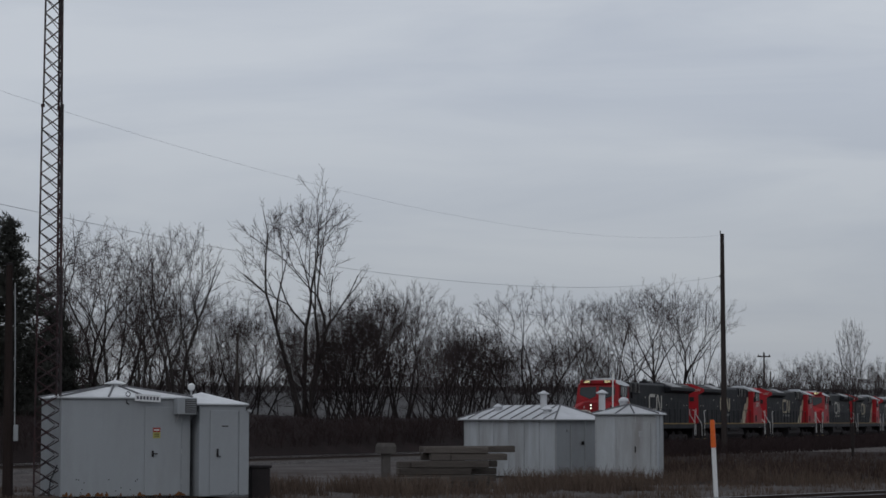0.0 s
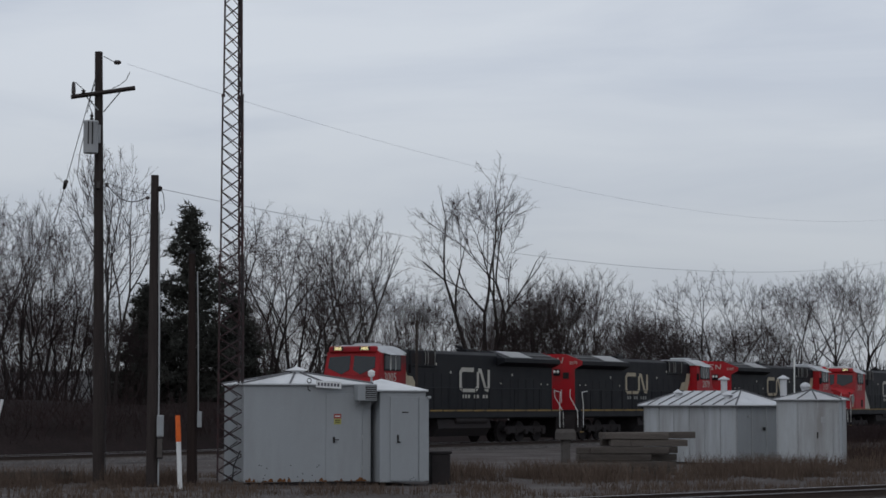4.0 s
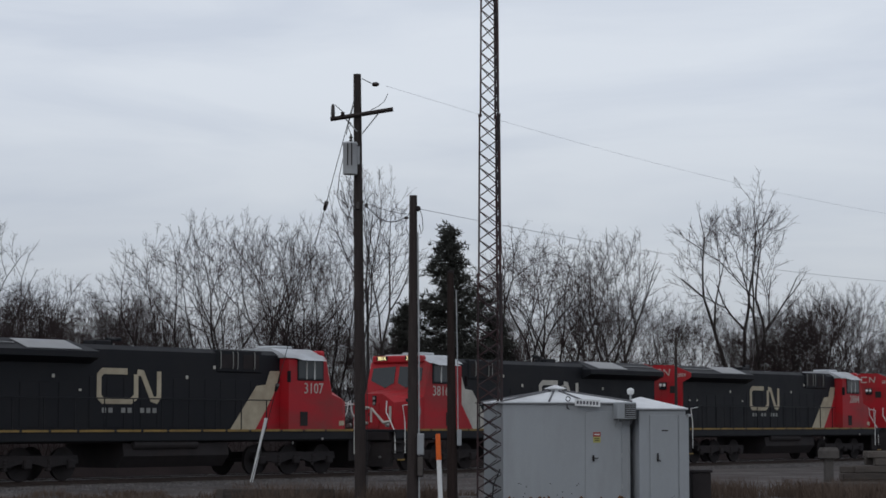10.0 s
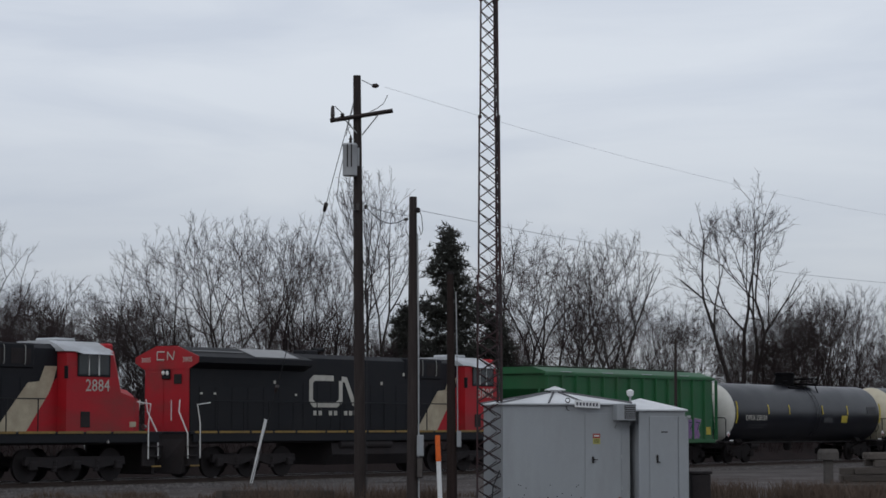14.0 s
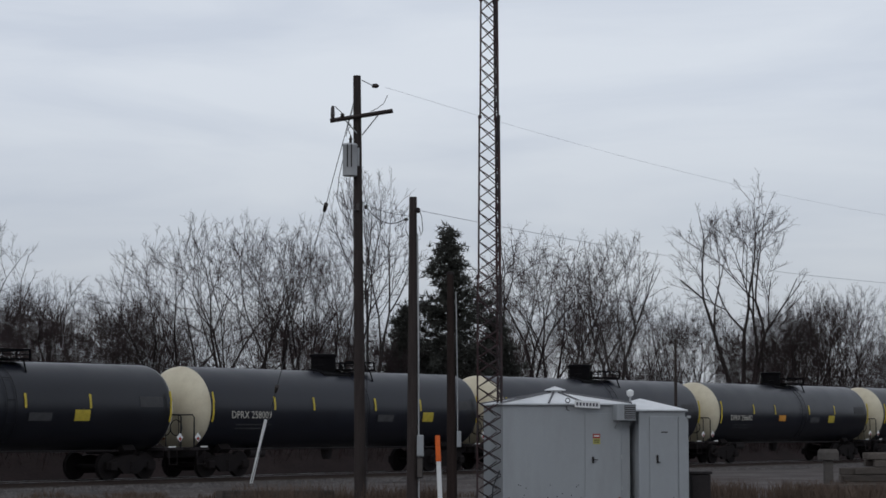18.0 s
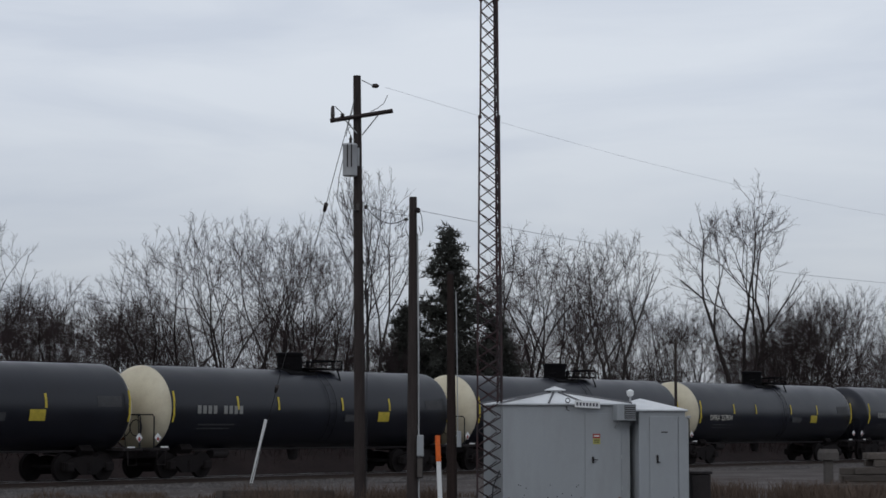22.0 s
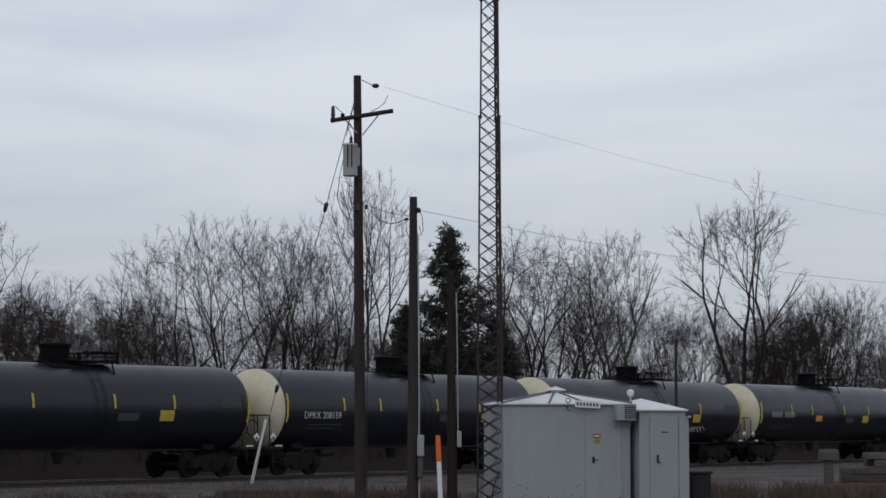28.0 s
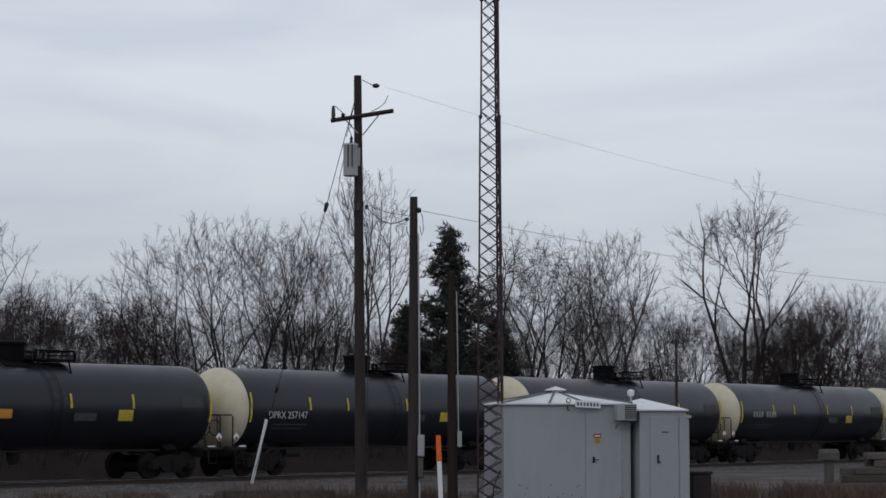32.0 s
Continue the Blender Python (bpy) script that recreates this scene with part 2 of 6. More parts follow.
# ---------------------------------------------------------------- mesh tools
class Geo:
    def __init__(self):
        self.v, self.f = [], []

    def add(self, verts, faces):
        k = len(self.v)
        self.v += [tuple(p) for p in verts]
        self.f += [tuple(i + k for i in q) for q in faces]
        return self

    def box(self, c, s, ch=0.0, rz=0.0):
        """A box with its edges chamfered by ch, turned by rz degrees about its middle."""
        hx, hy, hz = s[0] / 2, s[1] / 2, s[2] / 2
        ca, sa = math.cos(radians(rz)), math.sin(radians(rz))

        def put(x, y, z):
            return (c[0] + x * ca - y * sa, c[1] + x * sa + y * ca, c[2] + z)
        if ch <= 0:
            pts = [put(sx * hx, sy * hy, sz * hz) for sz in (-1, 1) for sy in (-1, 1) for sx in (-1, 1)]
            return self.add(pts, [(0, 2, 3, 1), (4, 5, 7, 6), (0, 1, 5, 4), (2, 6, 7, 3), (0, 4, 6, 2), (1, 3, 7, 5)])
        ch = min(ch, hx * 0.9, hy * 0.9, hz * 0.9)
        bm = bmesh.new()
        for sz in (-1, 1):
            for sy in (-1, 1):
                for sx in (-1, 1):
                    bm.verts.new(put(sx * hx, sy * (hy - ch), sz * (hz - ch)))
                    bm.verts.new(put(sx * (hx - ch), sy * hy, sz * (hz - ch)))
                    bm.verts.new(put(sx * (hx - ch), sy * (hy - ch), sz * hz))
        bmesh.ops.convex_hull(bm, input=bm.verts)
        bm.verts.index_update()
        self.add([v.co.copy() for v in bm.verts], [[v.index for v in q.verts] for q in bm.faces])
        bm.free()
        return self

    def hull(self, pts):
        bm = bmesh.new()
        for p in pts:
            bm.verts.new(p)
        bmesh.ops.convex_hull(bm, input=bm.verts)
        loose = [v for v in bm.verts if not v.link_faces]
        for v in loose:
            bm.verts.remove(v)
        bm.verts.index_update()
        self.add([v.co.copy() for v in bm.verts], [[v.index for v in q.verts] for q in bm.faces])
        bm.free()
        return self

    def prism(self, poly, a, b, axis="y"):
        """The outline poly, in the two other axes in order, drawn out from a to b along axis."""
        n = len(poly)

        def put(p, d):
            return {"x": (d, p[0], p[1]), "y": (p[0], d, p[1]), "z": (p[0], p[1], d)}[axis]
        pts = [put(p, a) for p in poly] + [put(p, b) for p in poly]
        faces = [tuple(range(n - 1, -1, -1)), tuple(range(n, 2 * n))]
        faces += [(i, (i + 1) % n, n + (i + 1) % n, n + i) for i in range(n)]
        return self.add(pts, faces)

    def tube(self, pts, r, n=6, r2=None, cap=True):
        """A round bar along pts, its radius going from r to r2."""
        pts = [Vector(p) for p in pts]
        r2 = r if r2 is None else r2
        rings = []
        m = len(pts)
        for i, p in enumerate(pts):
            d = (pts[min(i + 1, m - 1)] - pts[max(i - 1, 0)])
            d = d.normalized() if d.length > 1e-9 else Vector((0, 0, 1))
            side = d.cross(Vector((0, 0, 1)) if abs(d.z) < 0.9 else Vector((1, 0, 0))).normalized()
            up = side.cross(d)
            rad = r + (r2 - r) * i / max(1, m - 1)
            rings.append([p + rad * (math.cos(6.28319 * k / n) * side + math.sin(6.28319 * k / n) * up) for k in range(n)])
        verts = [q for ring in rings for q in ring]
        faces = [(i * n + k, i * n + (k + 1) % n, (i + 1) * n + (k + 1) % n, (i + 1) * n + k)
                 for i in range(m - 1) for k in range(n)]
        if cap:
            faces += [tuple(range(n - 1, -1, -1)), tuple((m - 1) * n + k for k in range(n))]
        return self.add(verts, faces)

    def lathe(self, prof, n=24, axis="x", c=(0, 0, 0)):
        """A body of revolution: prof is rows of (place along axis, radius)."""
        verts, faces = [], []
        for a, r in prof:
            for k in range(n):
                u, w = r * math.cos(6.28319 * k / n), r * math.sin(6.28319 * k / n)
                verts.append({"x": (c[0] + a, c[1] + u, c[2] + w), "y": (c[0] + u, c[1] + a, c[2] + w),
                              "z": (c[0] + u, c[1] + w, c[2] + a)}[axis])
        for i in range(len(prof) - 1):
            for k in range(n):
                faces.append((i * n + k, i * n + (k + 1) % n, (i + 1) * n + (k + 1) % n, (i + 1) * n + k))
        if prof[0][1] > 1e-4:
            faces.append(tuple(range(n - 1, -1, -1)))
        if prof[-1][1] > 1e-4:
            faces.append(tuple((len(prof) - 1) * n + k for k in range(n)))
        return self.add(verts, faces)

    def mesh(self, name, material, smooth=False):
        me = bpy.data.meshes.new(name)
        me.from_pydata([tuple(p) for p in self.v], [], self.f)
        bm = bmesh.new()
        bm.from_mesh(me)
        if len(self.f) < 6000:
            bmesh.ops.recalc_face_normals(bm, faces=bm.faces)
        bm.to_mesh(me)
        bm.free()
        if smooth:
            me.shade_smooth()
            if smooth == "auto":
                me.set_sharp_from_angle(angle=radians(35))
        me.materials.append(material)
        return me


def part(name, geo, material, parent=None, label="", smooth=False, at=None):
    """One mesh object, under its thing or part."""
    me = geo.mesh(name, material, smooth) if isinstance(geo, Geo) else geo
    ob = new(name, me)
    if parent:
        ob.parent = parent
    if at:
        ob.matrix_basis = pose(*at)
    if label:
        ob["label"] = label
    return ob


def thing(name, m, label, category, group="", kind=""):
    ob = new(name)
    ob.empty_display_size = 0.2
    ob.matrix_basis = m
    return tagged(ob, label, category, group, kind)


def letters(body, size, material, parent, m, name="lettering"):
    """Writing as a thin mesh, centred, in the x-y plane of m."""
    cu = bpy.data.curves.new(name, "FONT")
    cu.body, cu.size, cu.extrude = body, size, 0.004
    cu.align_x, cu.align_y = "CENTER", "CENTER"
    cu.resolution_u = 2
    tmp = bpy.data.objects.new(name, cu)
    scene.collection.objects.link(tmp)
    bpy.context.view_layer.update()
    me = bpy.data.meshes.new_from_object(tmp)
    bpy.data.objects.remove(tmp)
    me.materials.clear()
    me.materials.append(material)
    ob = new(name, me)
    ob.parent = parent
    ob.matrix_basis = m
    return ob


# ---------------------------------------------------------------- ground and tracks
TRACK = (-13.16, 72.89)      # a point of the main line, and its heading
HEAD = 53.35
RAIL_Z = 0.25
CU, SU = math.cos(radians(HEAD)), math.sin(radians(HEAD))


BEND_FROM, BEND = 55.0, 0.00048


def along(s, back=0.0, z=0.0):
    """A place s metres along the main line, which bends gently far off, and back metres behind it."""
    back += BEND * max(0.0, s - BEND_FROM) ** 2
    return Vector((TRACK[0] + s * CU - back * SU, TRACK[1] + s * SU + back * CU, z))


def heading(s):
    return HEAD + math.degrees(math.atan(2 * BEND * max(0.0, s - BEND_FROM)))


def grid_sheet(xs, ys, height):
    g = Geo()
    n = len(xs)
    g.add([(x, y, height(x, y)) for y in ys for x in xs],
          [(j * n + i, j * n + i + 1, (j + 1) * n + i + 1, (j + 1) * n + i) for j in range(len(ys) - 1) for i in range(n - 1)])
    return g


def ground_height(x, y):
    near = max(0.0, 1 - math.hypot(x - 10, y - 80) / 400)
    return 0.06 * near * noise.noise(Vector((x * 0.22, y * 0.22, 0.0))) - 0.02


xs = [-3000, -1200, -500, -200, -90, -50] + [-36 + 2.0 * i for i in range(58)] + [90, 110, 150, 250, 500, 1200, 3000]
ys = [-600, -200, -60, -15, 10, 25] + [34 + 2.0 * i for i in range(60)] + [160, 180, 220, 300, 500, 1000, 2200, 4200]
tagged(part("ground", grid_sheet(xs, ys, ground_height), M_GROUND, smooth=True),
       "damp brown gravel and soil beside the railway", "ground", kind="structure")

# ballast bed of the main line, its outline drawn along the track
bed = Geo()
steps = [-120 + 2.5 * i for i in range(180)]
outline = [(-3.6, -0.03), (-2.0, 0.05), (-1.55, 0.085), (1.55, 0.085), (2.0, 0.05), (3.6, -0.03)]
bed.add([along(s, -o, h + 0.02 * noise.noise(Vector((s * 0.7, o * 2, 3.0)))) for s in steps for o, h in outline],
        [(i * 6 + k, i * 6 + k + 1, i * 6 + k + 7, i * 6 + k + 6) for i in range(len(steps) - 1) for k in range(5)])
tagged(part("ballast_bed", bed, M_BALLAST, smooth=True), "grey brown stone ballast under the main line", "ballast", kind="structure")


def rail_geo(length):
    g = Geo()
    w = [(-0.07, 0.0), (0.07, 0.0), (0.07, 0.012), (0.012, 0.03), (0.012, 0.125), (0.036, 0.135), (0.036, 0.158), (-0.036, 0.158), (-0.036, 0.135),
         (-0.012, 0.125), (-0.012, 0.03), (-0.07, 0.012)]
    g.prism(w, 0, length, "x")
    return g


def track(name, start, heading, length, label, top):
    """A railway track: two rails with bright running heads."""
    t = thing(name, pose(start[0], start[1], top - 0.165, 0, 0, heading), label, "railway track", kind="structure")
    steel, head = rail_geo(length).mesh("rail", M_RAIL), Geo().box((length / 2, 0, 0.1615), (length, 0.05, 0.007)).mesh("rail_head", M_RAILTOP)
    for side in (-0.755, 0.755):
        r = part("rail", steel, None, t, at=(0, side, 0))
        part("rail_head", head, None, r, "bright worn running surface")
    return t


def swept(profile, side, z, stations):
    """The outline profile (across, up) drawn along the main line."""
    n = len(profile)
    g = Geo()
    g.add([along(s, -(side + a), z + b) for s in stations for a, b in profile],
          [(i * n + k, i * n + (k + 1) % n, (i + 1) * n + (k + 1) % n, (i + 1) * n + k) for i in range(len(stations) - 1) for k in range(n)])
    return g


main_track = thing("main_track", pose(0, 0, 0), "main line track of rusty steel rails on timber ties", "railway track", kind="structure")
stations = [-110.0, 55.0] + [60.0 + 6 * i for i in range(48)]
for side in (-0.755, 0.755):
    r = part("rail", swept([(-0.07, 0), (-0.07, 0.012), (-0.012, 0.03), (-0.012, 0.125), (-0.036, 0.135), (-0.036, 0.158), (0.036, 0.158), (0.036, 0.135), (0.012, 0.125), (0.012, 0.03), (0.07, 0.012), (0.07, 0)],
                            side, RAIL_Z - 0.165, stations), M_RAIL, main_track)
    part("rail_head", swept([(-0.025, 0.158), (-0.025, 0.165), (0.025, 0.165), (0.025, 0.158)], side, RAIL_Z - 0.165, stations), M_RAILTOP, r, "bright worn running surface")
tie_mesh = Geo().box((0, 0, 0.0), (0.22, 2.6, 0.17), 0.015).mesh("tie", M_TIE)
for k in range(170):
    p = along(-18 + 0.53 * k)
    part("tie", tie_mesh, None, main_track, at=(p.x, p.y, 0.015, 0, 0, heading(-18 + 0.53 * k)))
near_track = track("near_track", (-38.5, 8.2), 36.7, 190, "nearer track of dark rusty steel rails", 0.25)


# ---------------------------------------------------------------- sheds
def hip_roof(parent, x0, x1, y0, y1, z, rise, over, material, ridge=0.0, cap=True, ribs=True, rib_step=0.0):
    """A hipped sheet roof with standing ribs; ridge is the length of its top line."""
    a0, a1, b0, b1 = x0 - over, x1 + over, y0 - over, y1 + over
    cx, cy = (a0 + a1) / 2, (b0 + b1) / 2
    e = [(a0, b0), (a1, b0), (a1, b1), (a0, b1)]
    t0, t1 = (cx - ridge / 2, cy), (cx + ridge / 2, cy)
    g = Geo()
    pts = [(*p, z) for p in e] + [(*p, z + 0.035) for p in e] + [(*t0, z + rise), (*t1, z + rise)]
    g.add(pts, [(3, 2, 1, 0), (0, 1, 5, 4), (1, 2, 6, 5), (2, 3, 7, 6), (3, 0, 4, 7), (4, 5, 9, 8), (5, 6, 9), (6, 7, 8, 9), (7, 4, 8)])
    roof = part("roof", g, material, parent, "pale sheet metal hipped roof")
    trim = Geo()
    for i in range(4):
        p, q = Vector((*e[i], z)), Vector((*e[(i + 1) % 4], z))
        trim.tube([p, q], 0.018, 4)
    part("eave_trim", trim, M_GALV, parent)
    if ribs:
        tops = [t0, t1, t1, t0]
        for i in range(4):
            part("hip_rib", Geo().tube([(*e[i], z + 0.045), (*tops[i], z + rise + 0.01)], 0.032, 4), M_RIB, roof)
        if rib_step:
            n = int((a1 - a0) / rib_step)
            for i in range(1, n):
                x = a0 + (a1 - a0) * i / n
                k = min(1.0, (x - a0) / max(0.01, t0[0] - a0), (a1 - x) / max(0.01, a1 - t1[0]))
                part("roof_rib", Geo().tube([(x, b0, z + 0.045), (x, b0 + (cy - b0) * k, z + 0.035 + (rise - 0.025) * k)], 0.030, 4), M_RIB, roof)
        else:
            for fx in (0.36, 0.64):
                x = a0 + (a1 - a0) * fx
                part("roof_rib", Geo().tube([(x, b0, z + 0.045), (cx + (x - cx) * 0.08, cy - 0.05, z + rise)], 0.030, 4), M_RIB, roof)
    if cap:
        c = Geo()
        c.box((cx, cy, z + rise - 0.01), (0.30, 0.30, 0.07), 0.01)
        c.hull([(cx + sx * 0.24, cy + sy * 0.24, z + rise + 0.03) for sx in (-1, 1) for sy in (-1, 1)] +
               [(cx + sx * 0.24, cy + sy * 0.24, z + rise + 0.05) for sx in (-1, 1) for sy in (-1, 1)] + [(cx, cy, z + rise + 0.15)])
        part("roof_cap", c, material, parent)
    return roof


def relay_house():
    """The larger grey steel relay house, its broad side to the camera."""
    t = thing("relay_house", pose(3.24, 58.0, 0, 0, 0, 10), "grey painted steel relay house with a white hipped roof, scuffed", "shed")
    w, d, h = 3.38, 2.7, 2.62
    x0, x1 = -w / 2, w / 2
    body = part("body", Geo().box((0, d / 2, h / 2 + 0.04), (w, d, h - 0.08), 0.012), M_SHED, t)
    part("skid", Geo().box((0, d / 2, 0.02), (w - 0.1, d - 0.1, 0.10), 0.01), M_UNDER, t)
    for x in (x0 + 0.01, x1 - 0.01):
        part("corner_trim", Geo().box((x, -0.004, h / 2 + 0.04), (0.05, 0.02, h - 0.1), 0.004), M_SHED, t)
    # the door is a raised panel with a frame, hinges and a handle
    door = part("door", Geo().box((0.98, -0.014, 1.25), (0.98, 0.03, 2.3), 0.008), M_SHED, t)
    part("door_handle", Geo().box((0.70, -0.05, 1.18), (0.05, 0.05, 0.16), 0.01).tube([(0.70, -0.05, 1.18), (0.70, -0.10, 1.18), (0.82, -0.10, 1.18)], 0.014, 6), M_UNDER, door)
    for z in (0.45, 1.25, 2.05):
        part("hinge", Geo().tube([(1.48, -0.03, z - 0.06), (1.48, -0.03, z + 0.06)], 0.015, 6), M_GALV, door)
    sign = part("warning_sign", Geo().box((0.80, -0.034, 1.80), (0.20, 0.008, 0.12), 0.002), M_REDSIGN, door, "red and yellow warning sign")
    part("sign_lower_half", Geo().box((0.80, -0.034, 1.66), (0.20, 0.008, 0.15), 0.002), M_SIGNYELLOW, sign)
    part("writing_bar", Geo().box((0.80, -0.040, 1.80), (0.14, 0.004, 0.03)), M_WHITE, sign)
    for z in (1.69, 1.64):
        part("writing_bar", Geo().box((0.80, -0.040, z), (0.13, 0.004, 0.018)), M_INK, sign)
    # lifting eye and conduit fitting under the eave
    part("lifting_eye", Geo().tube([(0.02 + 0.06 * math.cos(a), -0.07, 2.73 + 0.06 * math.sin(a)) for a in [0.63 * k for k in range(11)]], 0.012, 5), M_UNDER, t)
    part("conduit_fitting", Geo().tube([(0.0, -0.02, 2.58), (0.0, -0.04, 2.5), (0.06, -0.04, 2.46)], 0.014, 5), M_UNDER, t)
    board = part("name_board", Geo().hull([(x, -0.16 - dy, z - 0.05 * (x - 0.5)) for x in (0.18, 0.86) for z in (2.54, 2.72) for dy in (0, 0.02)]), M_WHITE, t, "small white board with faded writing")
    for i in range(7):
        part("writing_bar", Geo().box((0.25 + 0.088 * i, -0.183, 2.640 - 0.0044 * i), (0.055, 0.004, 0.085)), M_PALEINK, board)
    # window air conditioner
    ac = part("air_conditioner", Geo().box((1.50, -0.24, 2.42), (0.52, 0.44, 0.44), 0.015), M_SHED, t, "boxy grey window air conditioner")
    part("grille", Geo().box((1.60, -0.465, 2.42), (0.30, 0.012, 0.36), 0.003), M_UNDER, ac)
    for i in range(7):
        part("louvre", Geo().box((1.60, -0.475, 2.27 + 0.05 * i), (0.28, 0.014, 0.018)), M_SHED, ac)
    for x in (1.30, 1.66):
        part("bracket", Geo().tube([(x, 0, 2.0), (x, -0.42, 2.19)], 0.014, 4), M_GALV, ac)
    hip_roof(t, x0, x1, 0, d, h, 0.36, 0.06, M_ROOF)
    rng = random.Random(5)
    for k in range(26):
        x, w = rng.uniform(x0 + 0.05, x1 - 0.1), rng.uniform(0.03, 0.16)
        h1 = rng.uniform(0.03, 0.13)
        part("rust_blister", Geo().hull([(x + u * w, -0.003 - 0.003 * (k % 2) - dy - (0.028 if 0.45 < x < 1.5 else 0), 0.09 + v * h1) for u, v in ((-0.5, 0), (0.5, 0), (0.35, 0.7), (0.05, 1), (-0.4, 0.5)) for dy in (0, 0.003)]), M_RUST, body)
    for k in range(16):
        x = rng.uniform(x0 + 0.3, x1 - 0.3)
        g = Geo().lathe([(-0.001, 0.0), (-0.002, 0.016), (-0.006, 0.014), (-0.007, 0.0)], 7, "y", (x, 0, rng.uniform(0.12, 0.55)))
        part("scuff", g, M_UNDER, body)
    return t


def battery_house():
    """The smaller grey house joined to the relay house."""
    t = thing("battery_house", pose(5.78, 58.3, 0, 0, 0, 17), "small grey steel battery house with a white hipped roof", "shed")
    w, d, h = 1.32, 2.3, 2.46
    part("body", Geo().box((0, d / 2, h / 2 + 0.03), (w, d, h - 0.06), 0.012), M_SHED, t)
    door = part("door", Geo().box((0.03, -0.016, 1.2), (0.80, 0.03, 2.22), 0.008), M_SHED, t)
    part("door_handle", Geo().box((-0.16, -0.05, 1.2), (0.04, 0.05, 0.22), 0.01).tube([(-0.16, -0.05, 1.14), (-0.10, -0.1, 1.1)], 0.014, 6), M_UNDER, door)
    part("vent_slot", Geo().box((0.05, -0.036, 1.90), (0.18, 0.008, 0.03)), M_UNDER, door)
    part("side_panel", Geo().box((0.60, -0.012, 1.2), (0.28, 0.02, 2.22), 0.006), M_SHED, t)
    part("hasp", Geo().box((0.73, -0.06, 2.30), (0.10, 0.08, 0.07), 0.01), M_GALV, t)
    for k in range(4):
        part("scuff", Geo().lathe([(-0.028, 0.0), (-0.030, 0.02), (-0.034, 0.0)], 7, "y", (0.2 + 0.05 * k, 0, 0.12 + 0.03 * (k % 3))), M_UNDER, door)
    hip_roof(t, -w / 2 - 0.3, w / 2, 0, d, h, 0.34, 0.05, M_ROOF, cap=False, ribs=False)
    part("vent_pipe", Geo().tube([(-0.74, 0.4, 2.5), (-0.74, 0.4, 2.86)], 0.03, 8), M_GALV, t)
    part("vent_hood", Geo().lathe([(2.84, 0.05), (2.88, 0.09), (2.98, 0.10), (3.02, 0.04), (3.03, 0.0)], 10, "z", (-0.74, 0.4, 0)), M_WHITE, t)
    return t


def vent(parent, x, y, z, h, r):
    v = part("roof_vent", Geo().lathe([(z - 0.15, r), (z + h, r)], 12, "z", (x, y, 0)), M_ROOF2, parent, "galvanised roof vent with a cone cap")
    part("vent_cap", Geo().lathe([(z + h, r * 0.8), (z + h + 0.02, r * 1.8), (z + h + 0.05, r * 1.8), (z + h + 0.15, r * 0.3), (z + h + 0.16, 0)], 12, "z", (x, y, 0)), M_ROOF2, v)


def panel_wall(parent, p, q, h, n, material):
    """Sheet panels with standing seams between p and q."""
    p, q = Vector((*p, 0)), Vector((*q, 0))
    d = (q - p) / n
    ang = math.degrees(math.atan2(d.y, d.x))
    out = Vector((d.y, -d.x, 0)).normalized()
    for i in range(n):
        c = p + d * (i + 0.5)
        part("wall_panel", Geo().box((c.x, c.y, h / 2), (d.length - 0.012, 0.04, h), 0.005, ang), material, parent)
    for i in range(n + 1):
        c = p + d * i + out * 0.028
        part("seam", Geo().box((c.x, c.y, h / 2), (0.035, 0.03, h), 0.004, ang), M_GALV, parent)


def long_store():
    """The long low silver store with a ribbed roof; its long wall runs back along the line."""
    t = thing("tool_house", pose(20.02, 77.6, 0, 0, 0, 0), "low silver sheet steel tool house with ribbed hipped roof", "shed")
    # ground plan: front corner at the origin, long wall going back and to the side
    ang = 114.0
    t.matrix_basis = pose(19.74, 77.6, 0, 0, 0, ang - 180)
    w, d, h = 5.6, 2.0, 2.08
    # along -x the long wall, along +y the short one
    part("inner_body", Geo().box((-w / 2, d / 2, h / 2), (w - 0.08, d - 0.08, h - 0.02), 0.01), M_SHED2, t)
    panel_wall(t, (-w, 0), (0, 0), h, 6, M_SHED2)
    # same steel; the darker grey puts this end's shade into its colour
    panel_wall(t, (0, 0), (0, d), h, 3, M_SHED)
    hip_roof(t, -w, 0, 0, d, h, 0.56, 0.20, M_ROOF2, ridge=3.6, cap=False, rib_step=0.62)
    vent(t, -1.75, 0.8, 2.55, 0.46, 0.12)
    vent(t, -1.0, 0.35, 2.28, 0.16, 0.12)
    vent(t, -4.3, 0.6, 2.4, 0.14, 0.10)
    part("hasp", Geo().box((0.06, 1.2, 1.25), (0.06, 0.10, 0.12), 0.01), M_UNDER, t)
    part("hasp", Geo().box((0.06, 0.5, 1.7), (0.06, 0.10, 0.08), 0.01), M_GALV, t)
    return t


